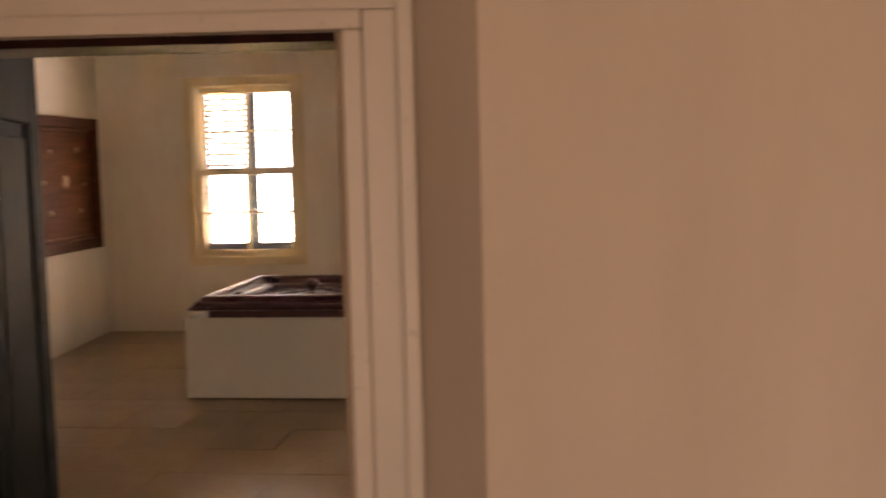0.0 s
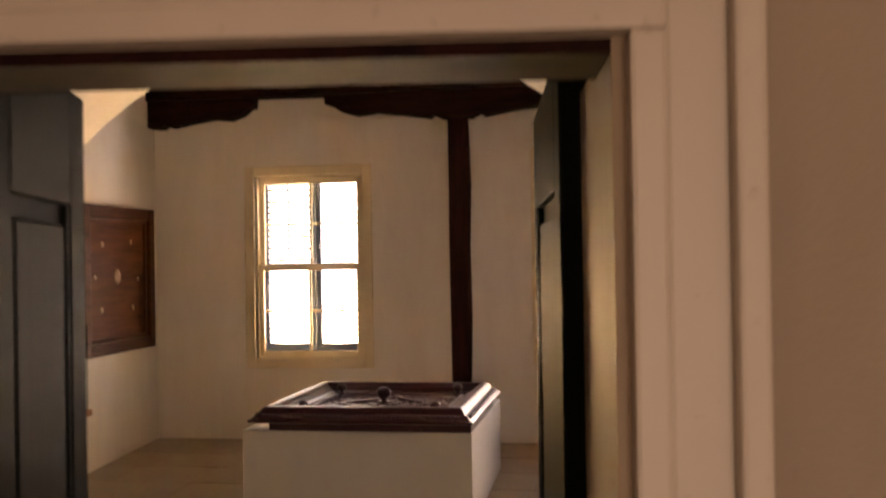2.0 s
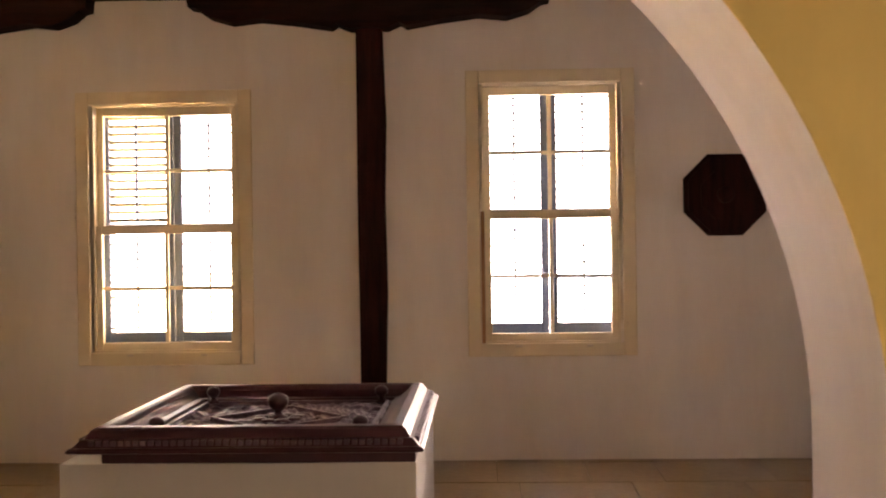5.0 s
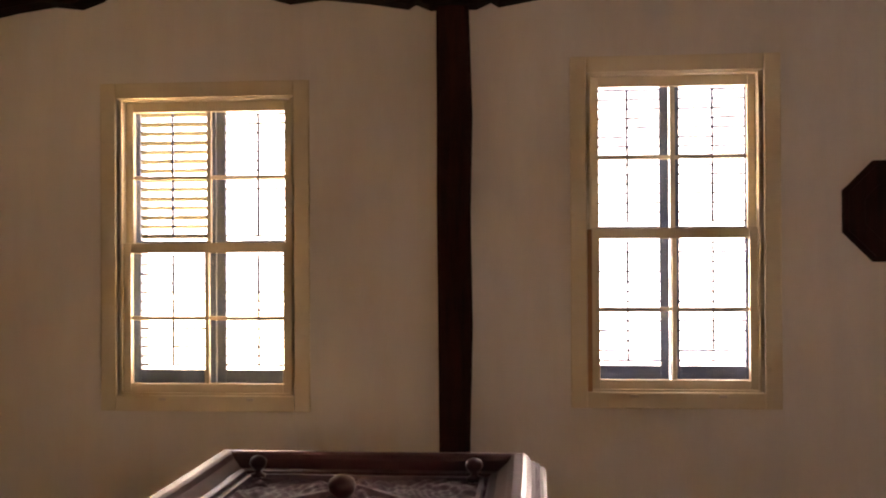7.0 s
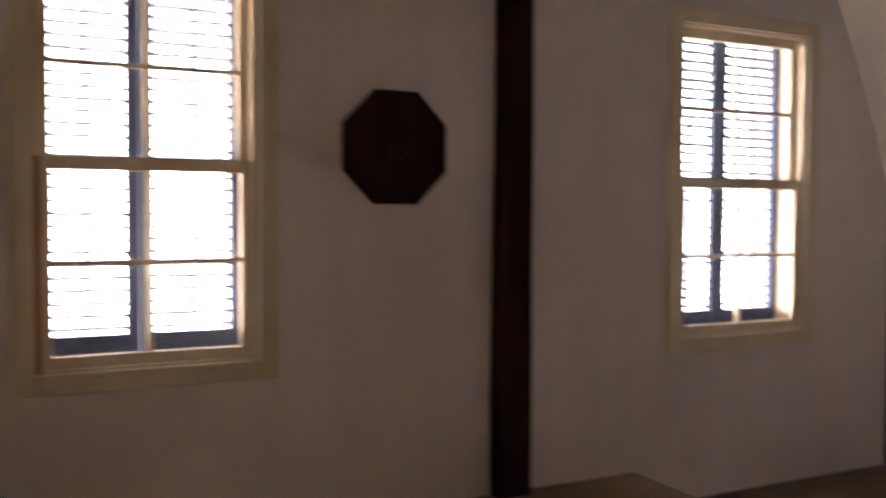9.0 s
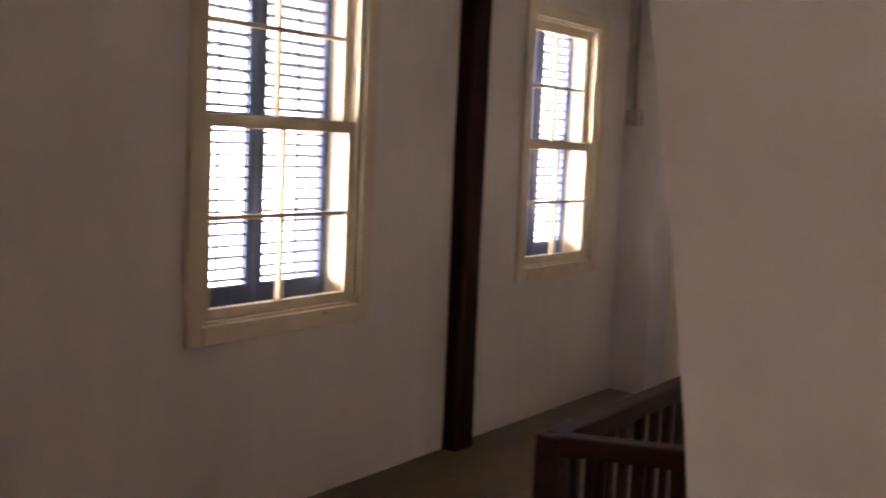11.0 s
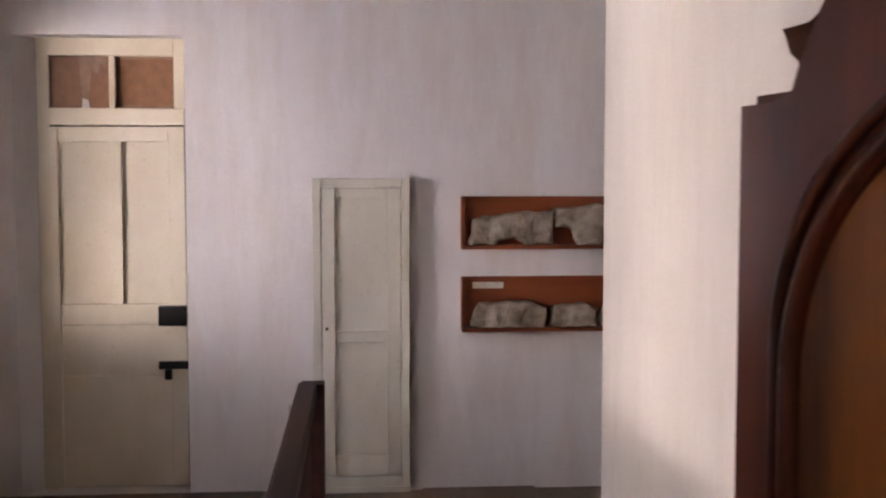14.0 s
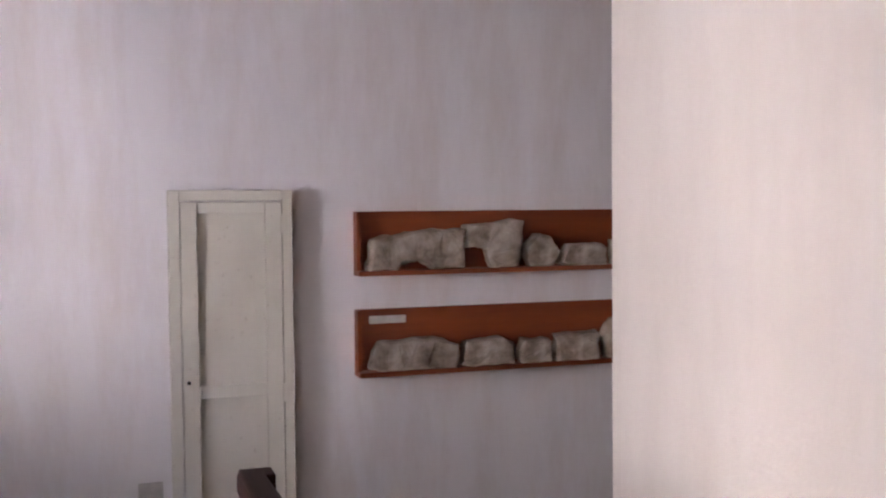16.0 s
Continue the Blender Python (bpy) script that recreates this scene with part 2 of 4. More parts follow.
def tube(bm, pts, r, seg=8):
    rings = []
    for i, p in enumerate(pts):
        d = (Vector(pts[min(i + 1, len(pts) - 1)]) - Vector(pts[max(i - 1, 0)])).normalized()
        q = d.to_track_quat("Z", "Y")
        rr = r[i] if isinstance(r, list) else r
        rings.append([bm.verts.new(Vector(p) + q @ Vector((rr * math.cos(2 * math.pi * k / seg), rr * math.sin(2 * math.pi * k / seg), 0))) for k in range(seg)])
    for lo, hi in zip(rings, rings[1:]):
        for k in range(seg):
            f = bm.faces.new((lo[k], lo[(k + 1) % seg], hi[(k + 1) % seg], hi[k]))
            f.smooth = True
    bm.faces.new(rings[0][::-1])
    bm.faces.new(rings[-1])


def ring_loft(bm, profile, x0, x1, y0, y1):
    """A rectangular moulding: profile of (inset, z), mitred at the corners."""
    rows = []
    for d, z in profile:
        rows.append([bm.verts.new(p) for p in ((x0 + d, y0 + d, z), (x1 - d, y0 + d, z), (x1 - d, y1 - d, z), (x0 + d, y1 - d, z))])
    for lo, hi in zip(rows, rows[1:]):
        for i in range(4):
            bm.faces.new((lo[i], lo[(i + 1) % 4], hi[(i + 1) % 4], hi[i]))
    return rows


def mesh_of(bm, name, material):
    bmesh.ops.recalc_face_normals(bm, faces=bm.faces)
    me = bpy.data.meshes.new(name)
    bm.to_mesh(me)
    bm.free()
    me.materials.append(material)
    return me


def part(name, bm, material, parent=None, label=""):
    ob = new(name, mesh_of(bm, name, material))
    if parent is not None:
        ob.parent = parent
    return tagged(ob, label)


def thing(name, label, category, at=(0, 0, 0), turn=0.0, group="", kind=""):
    ob = new(name)
    ob.matrix_world = pose(*at, 0, 0, turn)
    return tagged(ob, label, category, group, kind)


def setting(name, bm, material, label, category):
    return tagged(part(name, bm, material), label, category, "", "structure")

# ---------------------------------------------------------------- structure


TOP = 3.75
EAST, LAND = 9.745, 0.05


def floor_z(y):
    return 0.25 + 0.046 * max(min(y, 0.0), -2.4)


def wall_grid(bm, xs, zs, y0, y1, holes):
    """A wall along x, cut into cells, with the cells inside a hole left out."""
    for xa, xb in zip(xs, xs[1:]):
        for za, zb in zip(zs, zs[1:]):
            cx, cz = (xa + xb) / 2, (za + zb) / 2
            if any(h[0] < cx < h[1] and h[2] < cz < h[3] for h in holes):
                continue
            box(bm, xa, xb, y0, y1, za, zb)
    bmesh.ops.remove_doubles(bm, verts=bm.verts, dist=1e-4)
    bm.verts.index_update()
    seen = {}
    for f in bm.faces:
        seen.setdefault(tuple(sorted(v.index for v in f.verts)), []).append(f)
    bmesh.ops.delete(bm, geom=[f for fs in seen.values() if len(fs) > 1 for f in fs], context="FACES")


HOLES = [(a + 0.10, b - 0.10, c + 0.085, d - 0.085) for a, b, c, d in WINDOWS]
bm = bmesh.new()
xs = sorted({-0.85, EAST} | {v for h in HOLES for v in h[:2]})
zs = sorted({-0.3, TOP} | {v for h in HOLES for v in h[2:]})
wall_grid(bm, xs, zs, 0.0, 0.42, HOLES)
setting("wall_north", bm, M_WALL, "uneven whitewashed plaster wall with four sash windows", "wall")

setting("wall_west", boxed(-1.25, -0.85, -8.2, 0.42, -0.3, TOP), M_WALL, "cream limewashed plaster wall with a soft sheen of daylight", "wall")

# end wall with the door recess, splayed on its window side
RY0, RY1, RTOP = -0.279, -1.158, 2.477
bm = bmesh.new()
for ya, yb, za, zb in ((RY0, 0.42, -0.3, TOP), (RY1, RY0, RTOP, TOP), (-6.2, RY1, -0.3, TOP), (RY1, RY0, -0.3, LAND)):
    box(bm, EAST, EAST + 0.40, ya, yb, za, zb)
prism(bm, [(EAST + 0.001, RY0 + 0.001), (EAST + 0.115, RY0 - 0.085), (EAST + 0.115, RY0 + 0.001)], "z", LAND, RTOP + 0.001)
setting("wall_east", bm, M_END, "whitewashed wall with vertical brush streaks", "wall")

# arch wall: round arch on the west, plain stretch behind the wardrobe
AX, AZ, AR = 1.61, 0.98, 2.16
YF, YB = -3.73, -3.02
bm = bmesh.new()
arc = [(AX + AR * math.cos(math.pi * i / 56), AZ + AR * math.sin(math.pi * i / 56)) for i in range(57)]
outline = [(arc[0][0], -0.3), (8.125, -0.3), (8.125, TOP), (-0.85, TOP), (-0.85, -0.3), (arc[-1][0], -0.3)] + arc[::-1]
lo = [bm.verts.new((u, YF, v)) for u, v in outline]
hi = [bm.verts.new((u, YB, v)) for u, v in outline]
n = len(outline)
for i in range(n):
    f = bm.faces.new((lo[i], lo[(i + 1) % n], hi[(i + 1) % n], hi[i]))
fl = [bm.faces.new(lo[::-1]), bm.faces.new(hi)]
bm.normal_update()
bmesh.ops.triangulate(bm, faces=fl)
ARCH = setting("wall_arch", bm, M_WALL, "thick plastered wall with a wide round arch", "wall")
ARCH.data.materials.append(M_YELLOW)
for p in ARCH.data.polygons:
    if p.normal.y < -0.9:
        p.material_index = 1

# vestibule and entry passage
bm = bmesh.new()
DX0, DX1, DTOP, DY = 2.57, 3.28, 2.03, -7.82
CW = 0.115
SWING = Matrix.Translation((DX1, DY, 0)) @ pose(0, 0, 0, 0, 0, 7) @ Matrix.Translation((-DX1, -DY, 0))
for xa, xb, za, zb in ((-0.85, DX0, -0.3, TOP), (DX1, 5.2, -0.3, TOP), (DX0, DX1, DTOP, TOP)):
    box(bm, xa, xb, DY, DY + 0.14, za, zb)
box(bm, DX1, DX1 + 0.45, DY + 0.1405, DY + 0.32, -0.3, TOP)
WALL_DOOR = setting("wall_door", bm, M_HALL, "beige plastered wall round the double door", "wall")
# splayed reveal and soffit of the deep door recess
RIN, ROUT, RZIN, RZOUT, RD = CW, 0.213, DTOP + CW, 2.23, 0.167
bm = bmesh.new()
for s, far in ((1, 5.2), (-1, -0.6)):
    e = DX1 if s > 0 else DX0
    prism(bm, [(e + s * RIN, DY - 0.001), (e + s * ROUT, DY - RD), (far, DY - RD), (far, DY - 0.001)], "z", -0.3, TOP)
lo = [bm.verts.new((x, y, z)) for x, y, z in ((DX0 - RIN, DY - 0.001, RZIN), (DX1 + RIN, DY - 0.001, RZIN), (DX1 + ROUT, DY - RD, RZOUT), (DX0 - ROUT, DY - RD, RZOUT))]
hi = [bm.verts.new((v.co.x, v.co.y, TOP)) for v in lo]
for i in range(4):
    bm.faces.new((lo[i], lo[(i + 1) % 4], hi[(i + 1) % 4], hi[i]))
bm.faces.new(lo[::-1])
bm.faces.new(hi)
WALL_PASS = setting("wall_passage_end", bm, M_HALL, "warm beige plaster of the passage end with a splayed door recess", "wall")
bm = bmesh.new()
# the gap between these boxes is an invented opening for the vestibule lamp
box(bm, 5.0, 5.35, -7.40, -6.3, -0.3, TOP)
box(bm, 5.0, 5.35, -4.9, YF, -0.3, TOP)
box(bm, 5.0, 5.35, -6.3, -4.9, -0.3, 0.8)
box(bm, 5.0, 5.35, -6.3, -4.9, 2.6, TOP)
setting("wall_vestibule", bm, M_YELLOW, "yellow vestibule wall", "wall")
bm = bmesh.new()
box(bm, 0.4, 0.6, -11.6, -8.0, -0.3, TOP)
box(bm, 5.0, 5.2, -11.6, -7.5, -0.3, TOP)
# invented opening in the unseen back wall, for the passage lamp
for xa, xb, za, zb in ((0.4, 3.4, -0.3, TOP), (4.6, 5.2, -0.3, TOP), (3.4, 4.6, 2.4, TOP)):
    box(bm, xa, xb, -11.75, -11.6, za, zb)
setting("wall_passage", bm, M_HALL, "beige plaster passage walls", "wall")
bm = bmesh.new()
box(bm, 5.35, 10.3, -6.4, -6.2, -0.3, TOP)
box(bm, 5.35, 5.55, -6.2, YF, -0.3, TOP)
setting("wall_stair_hall", bm, M_END, "whitewashed stair hall walls", "wall")

# ceilings: boards on round poles
bm = bmesh.new()
box(bm, -0.9, 10.3, -3.3, 0.3, TOP - 0.08, TOP + 0.1)
rng = random.Random(4)
x = -0.7
while x < 9.9:
    r = rng.uniform(0.05, 0.07)
    w = rng.uniform(-0.03, 0.03)
    tube(bm, [(x, -3.1, TOP - 0.13), (x + w, -2.0, TOP - 0.13 + rng.uniform(-.012, .012)), (x - w, -0.9, TOP - 0.13), (x + w / 2, 0.05, TOP - 0.13)], [r, r * 1.04, r * 0.95, r], 10)
    x += rng.uniform(0.24, 0.29)
setting("ceiling", bm, M_POLE, "dark brown ceiling of round poles under boards", "ceiling")
setting("ceiling_vestibule", boxed(-1.0, 5.4, -7.9, -3.5, TOP - 0.05, TOP + 0.1), M_DARK, "dark boarded ceiling over the vestibule", "ceiling")
setting("ceiling_passage", boxed(0.4, 5.2, -11.8, -7.9, 2.9, 3.0), M_HALL, "plain plastered passage ceiling", "ceiling")
setting("ceiling_stair_hall", boxed(5.3, 10.3, -6.5, -3.0, TOP + 0.02, TOP + 0.2), M_DARK, "dark ceiling over the stair hall", "ceiling")

# floors: joint bed here, flags last in the file
STEP = 5.65
bm = bmesh.new()
for ya, yb in ((-11.8, -2.4), (-2.4, 0.05)):
    prism(bm, [(ya, -0.3), (yb, -0.3), (yb, floor_z(yb) - 0.012), (ya, floor_z(ya) - 0.012)], "x", -0.9, STEP - 0.02)
FLOOR_UP = setting("floor", bm, M_JOINT, "worn brown stone floor, a step above the stair landing", "floor")
FLOOR_LOW = setting("floor_landing", boxed(STEP - 0.02, 10.3, -6.4, 0.05, -0.35, LAND - 0.012), M_JOINT, "brown stone landing floor one step down", "floor")
setting("backdrop", boxed(-45, 55, 16.0, 16.1, -3.1, 16), M_HAZE, "blown-out white daylight beyond the windows", "backdrop")
setting("ground", boxed(-60, 60, 0.6, 90, -3.2, -3.0), M_EARTH, "dry pale ground outside the windows", "ground")

# ---------------------------------------------------------------- windows and shutters


def window(k, x0, x1, z0, z1, bare_track):
    win = thing("window_%d" % k, "cream-painted wooden sash window with eight panes", "window", (x0, 0, z0), 0, "", "structure")
    w, h = x1 - x0, z1 - z0
    c = 0.085
    for nm, a in (("casing_side", (0, c, -0.022, 0.0, 0.0, h)), ("casing_side", (w - c, w, -0.022, 0.0, 0.0, h)),
                  ("casing_head", (c, w - c, -0.020, 0.0, h - c, h)), ("window_sill", (c, w - c, -0.026, 0.0, 0, 0.085))):
        part(nm, boxed(*a, bev=0.006), M_CREAM, win)
    ox0, ox1, oz0, oz1 = 0.10, w - 0.10, 0.085, h - 0.085
    for a in ((c, ox0 + 0.012, 0.0, 0.16, oz0, oz1), (ox1 - 0.012, w - c, 0.0, 0.16, oz0, oz1), (ox0, ox1, 0.0, 0.16, oz1 - 0.01, h - c + 0.01), (ox0, ox1, 0.0, 0.16, 0.07, oz0 + 0.012)):
        part("frame_liner", boxed(*a, bev=0.003), M_CREAM, win)
    mid = oz0 + (oz1 - oz0) * 0.497
    st = 0.042
    for nm, za, zb, ya, yb in (("upper_sash", mid - 0.02, oz1 - 0.01, 0.062, 0.100), ("lower_sash", oz0 + 0.012, mid + 0.025, 0.018, 0.058)):
        sa, sb = ox0 + 0.012, ox1 - 0.012
        bm = bmesh.new()
        box(bm, sa, sa + st, ya, yb, za, zb, 0.004)
        box(bm, sb - st, sb, ya, yb, za, zb, 0.004)
        lowr = 0.048 if nm == "lower_sash" else 0.045
        box(bm, sa + st, sb - st, ya, yb, za, za + lowr, 0.004)
        box(bm, sa + st, sb - st, ya, yb, zb - 0.055, zb, 0.004)
        sash = part(nm, bm, M_CREAM, win)
        gx0, gx1, gz0, gz1 = sa + st, sb - st, za + lowr, zb - 0.055
        xm, zm = (gx0 + gx1) / 2, (gz0 + gz1) / 2
        part("glazing_bar", boxed(xm - 0.012, xm + 0.012, ya + 0.004, yb - 0.004, gz0, gz1, bev=0.003), M_CREAM, sash)
        part("glazing_bar", boxed(gx0, xm - 0.012, ya + 0.006, yb - 0.006, zm - 0.010, zm + 0.010, bev=0.003), M_CREAM, sash)
        part("glazing_bar", boxed(xm + 0.012, gx1, ya + 0.006, yb - 0.006, zm - 0.010, zm + 0.010, bev=0.003), M_CREAM, sash)
        for pa, pb in ((gx0, xm - 0.012), (xm + 0.012, gx1)):
            for qa, qb in ((gz0, zm - 0.010), (zm + 0.010, gz1)):
                ym = (ya + yb) / 2
                pane = part("pane", boxed(pa, pb, ym - 0.002, ym + 0.002, qa, qb), M_GLASS, sash)
                pane.visible_shadow = False
    if bare_track:
        part("sash_track", boxed(c + 0.002, c + 0.026, -0.010, 0.015, 0.07, mid + 0.02, bev=0.002), M_TRACK, win, "bare reddish wood sash track")
    for i in (0.3, 0.72):
        part("sash_lift", boxed(w * i - 0.02, w * i + 0.02, -0.034, -0.026, 0.060, 0.074, bev=0.003), M_TRIM, win)


def shutter(x0, x1, z0, z1, tilt_top, tilt_low, slat_mat):
    """One louvred leaf outside the glass, in two fields."""
    s = thing("louvred_shutter", "closed louvred window shutter, dark stiles and thin open slats", "shutter", (x0, 0.20, z0), 0, "shutters outside the windows")
    w, h = x1 - x0, z1 - z0
    sw = 0.050
    part("stile", boxed(0, sw, 0, 0.035, 0, h, bev=0.003), M_SHUT, s)
    part("stile", boxed(w - sw, w, 0, 0.035, 0, h, bev=0.003), M_SHUT, s)
    mid = h * 0.50
    for za, zb in ((0, 0.12), (mid - 0.03, mid + 0.03), (h - 0.05, h)):
        part("rail", boxed(sw, w - sw, 0, 0.035, za, zb, bev=0.003), M_SHUT, s)
    for fa, fb, tilt in ((0.12, mid - 0.03, tilt_low), (mid + 0.03, h - 0.05, tilt_top)):
        a = radians(tilt)
        ca, sa, d, t = math.cos(a), math.sin(a), 0.018, 0.0034
        prof = [(0.0175 + u * ca - v * sa, u * sa + v * ca) for u, v in ((-d, -t), (d, -t), (d, t), (-d, t))]
        bm = bmesh.new()
        prism(bm, prof, "x", sw, w - sw)
        me = mesh_of(bm, "slat", slat_mat)
        n = int((fb - fa) / 0.050)
        for i in range(n):
            o = new("slat", me)
            o.parent = s
            o.matrix_basis = pose(0, 0, fa + (fb - fa) * (i + 0.5) / n, rng.uniform(-4, 4), 0, 0)
        part("tilt_rod", boxed(w / 2 - 0.007, w / 2 + 0.007, -0.018, -0.006, fa + 0.02, fb - 0.02, bev=0.002), M_SHUT, s)


for k, (xa, xb, za, zb) in enumerate(WINDOWS):
    window(k + 1, xa, xb, za, zb, k == 1)
    oa, ob_, pa, pb = xa + 0.09, xb - 0.09, za + 0.08, zb - 0.07
    xm = (oa + ob_) / 2
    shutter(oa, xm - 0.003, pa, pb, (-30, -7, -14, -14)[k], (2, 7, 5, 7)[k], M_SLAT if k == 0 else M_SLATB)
    shutter(xm + 0.003, ob_, pa, pb, (-6, -10, -13, -13)[k], (5, 8, 4, 7)[k], M_SLATB)

# ---------------------------------------------------------------- timber posts, corbels, beam

POSTS = [1.935, 4.82, 7.79]
BZ = 3.24


def corbel_profile(side):
    pts = [(0.0, BZ + 0.02), (0.0, BZ - 0.21), (0.12, BZ - 0.22), (0.20, BZ - 0.185), (0.24, BZ - 0.21), (0.45, BZ - 0.175), (0.70, BZ - 0.145),
           (0.88, BZ - 0.165), (1.02, BZ - 0.125), (1.10, BZ - 0.07), (1.15, BZ - 0.06), (1.16, BZ + 0.02)]
    return [(u * side, v) for u, v in pts]


def timber_post(x):
    p = thing("timber_post", "rough dark timber post standing against the white wall", "post", (x, 0, floor_z(0) if x < STEP else LAND), 0, "posts along the window wall")
    base = p.matrix_world.translation.z
    bm = bmesh.new()
    zs = [0.0, 0.5, 1.1, 1.7, 2.2, BZ - 0.2 - base]
    rows = []
    for i, z in enumerate(zs):
        j = [rng.uniform(-0.008, 0.008) for _ in range(4)]
        hw = 0.089 + rng.uniform(-0.004, 0.004)
        rows.append([bm.verts.new(q) for q in ((-hw + j[0], -0.08, z), (-hw + 0.018 + j[0], -0.095, z), (hw - 0.018 + j[1], -0.095, z), (hw + j[1], -0.08, z), (hw + j[1], 0.01, z), (-hw + j[0], 0.01, z))])
    for lo, hi in zip(rows, rows[1:]):
        for i in range(6):
            bm.faces.new((lo[i], lo[(i + 1) % 6], hi[(i + 1) % 6], hi[i]))
    bm.faces.new(rows[0][::-1])
    bm.faces.new(rows[-1])
    part("shaft", bm, M_DARK, p)
    bm = bmesh.new()
    left, right = corbel_profile(-1), corbel_profile(1)
    prism(bm, [(u, v - base) for u, v in left], "y", -0.15, 0.005)
    part("corbel", bm, M_BEAM, p, "wavy carved bracket arm")
    bm = bmesh.new()
    prism(bm, [(u, v - base) for u, v in right], "y", -0.15, 0.005)
    part("corbel", bm, M_BEAM, p, "wavy carved bracket arm")


for x in POSTS:
    timber_post(x)
wb = tagged(part("wall_bracket", boxed(-0.85, -0.84, -0.02, 0, BZ - 0.1, BZ), M_BEAM), "wavy dark timber bracket built into the corner", "bracket")
bm = bmesh.new()
prism(bm, [(u * 0.85 - 0.85, v) for u, v in corbel_profile(1)], "y", -0.15, 0.0)
wb.data = mesh_of(bm, "wall_bracket", M_BEAM)
bm = bmesh.new()
cuts = [-0.85 + 10.595 * i / 24 for i in range(25)]
for a, b in zip(cuts, cuts[1:]):
    d = rng.uniform(-0.006, 0.006)
    box(bm, a, b, -0.19 + d, -0.001, BZ + 0.021 + d, BZ + 0.30, 0.0)
tagged(part("wall_beam", bm, M_BEAM), "long dark timber beam carried on the posts", "beam")
bm = bmesh.new()
tube(bm, [(-0.84 + 4.8 * i / 12, -0.205, 3.52 + 0.05 * math.sin(i * 0.5) * 0.4 - 0.015 * (i % 3)) for i in range(13)], 0.006, 6)
tagged(part("wire", bm, M_PAPER), "thin pale electric wire along the beam", "cable")

# ---------------------------------------------------------------- octagonal board

oct_t = thing("octagonal_board", "dark octagonal wooden board hung on the white wall", "wall ornament", (4.19, 0, 1.935))
R = 0.281
for nm, s, ya, yb in (("rim", 1.0, -0.030, -0.001), ("field", 0.90, -0.042, -0.030), ("inner_field", 0.60, -0.050, -0.042)):
    bm = bmesh.new()
    prism(bm, [(R * s * math.cos(radians(22.5 + 45 * i)), R * s * math.sin(radians(22.5 + 45 * i))) for i in range(8)], "y", ya, yb)
    part(nm, bm, M_DARK, oct_t)
bm = bmesh.new()
lathe(bm, [(0.055, -0.050), (0.055, -0.062), (0.03, -0.075), (0.012, -0.080)], axis="y")
part("boss", bm, M_DARK, oct_t)

# ---------------------------------------------------------------- plinth and carved panel

pl = thing("plinth", "low greyish-white painted rectangular display plinth on the floor", "plinth", (0.848, -2.385, floor_z(-2.4)))
part("body", boxed(0, 1.50, 0, 1.55, 0.012, 0.597, bev=0.004), M_PLINTH, pl)
part("toe_strip", boxed(0.012, 1.488, 0.012, 1.54, 0.0, 0.012), M_DARK, pl)
PZ = floor_z(-2.4) + 0.597

cp = thing("carved_panel", "dark carved wooden ceiling panel with five knobs lying on the plinth", "carved panel", (0.975, -2.64, PZ))
PW, PD = 1.42, 1.47
part("underframe", boxed(0.05, PW - 0.05, 0.26, PD - 0.05, 0.0, 0.075, bev=0.006), M_CARVE, cp)
bm = bmesh.new()
ring_loft(bm, [(0.20, 0.074), (0.06, 0.080), (0.005, 0.092), (0.0, 0.102), (0.012, 0.112), (0.020, 0.112), (0.045, 0.140), (0.058, 0.142), (0.075, 0.172),
               (0.090, 0.182), (0.125, 0.184), (0.138, 0.176), (0.150, 0.158), (0.190, 0.128), (0.215, 0.122), (0.225, 0.112)], 0, PW, 0, PD)
part("moulded_frame", bm, M_CARVE, cp)
# carved field: a fine grid raised in scrolls and petals
bm = bmesh.new()
NX, NY = 210, 210
fx0, fx1, fy0, fy1 = 0.215, PW - 0.215, 0.215, PD - 0.215
rows = []
for j in range(NY + 1):
    row = []
    for i in range(NX + 1):
        u, v = i / NX, j / NY
        px, py = fx0 + (fx1 - fx0) * u, fy0 + (fy1 - fy0) * v
        du, dv = abs(u - 0.5) * 2, abs(v - 0.5) * 2
        r = math.hypot(u - 0.5, v - 0.5) * 2
        a = math.atan2(v - 0.5, u - 0.5)
        scroll = math.sin(9 * r + 2.2 * math.sin(4 * a)) * math.cos(7 * (du - dv) + 3 * math.sin(5 * du * dv))
        leaf = math.sin(56 * u + 4 * math.sin(11 * v)) * math.sin(52 * v + 4 * math.sin(12 * u))
        vein = math.sin(112 * u + 5 * math.sin(9 * v)) * math.cos(106 * v + 5 * math.sin(10 * u))
        z = 0.098 + 0.009 * max(-0.5, min(0.7, 2.4 * scroll)) + 0.008 * leaf * (1 if r > 0.34 else 0.2) + 0.003 * vein
        if abs(du + dv - 0.62) < 0.035 or abs(max(du, dv) - 0.93) < 0.02:
            z = 0.118
        if r < 0.20:
            z = 0.108 + 0.006 * math.cos(8 * a)
        row.append(bm.verts.new((px, py, z)))
    rows.append(row)
for j in range(NY):
    for i in range(NX):
        bm.faces.new((rows[j][i], rows[j][i + 1], rows[j + 1][i + 1], rows[j + 1][i]))
part("carved_field", bm, M_DUST_SHEEN, cp, "field carved with dense scrolling leaves, dust and sky sheen in its colour")
KNOB = [(0.030, 0.0), (0.030, 0.006), (0.014, 0.012), (0.011, 0.022), (0.020, 0.028), (0.031, 0.042), (0.033, 0.054), (0.028, 0.067), (0.014, 0.076), (0.003, 0.079)]
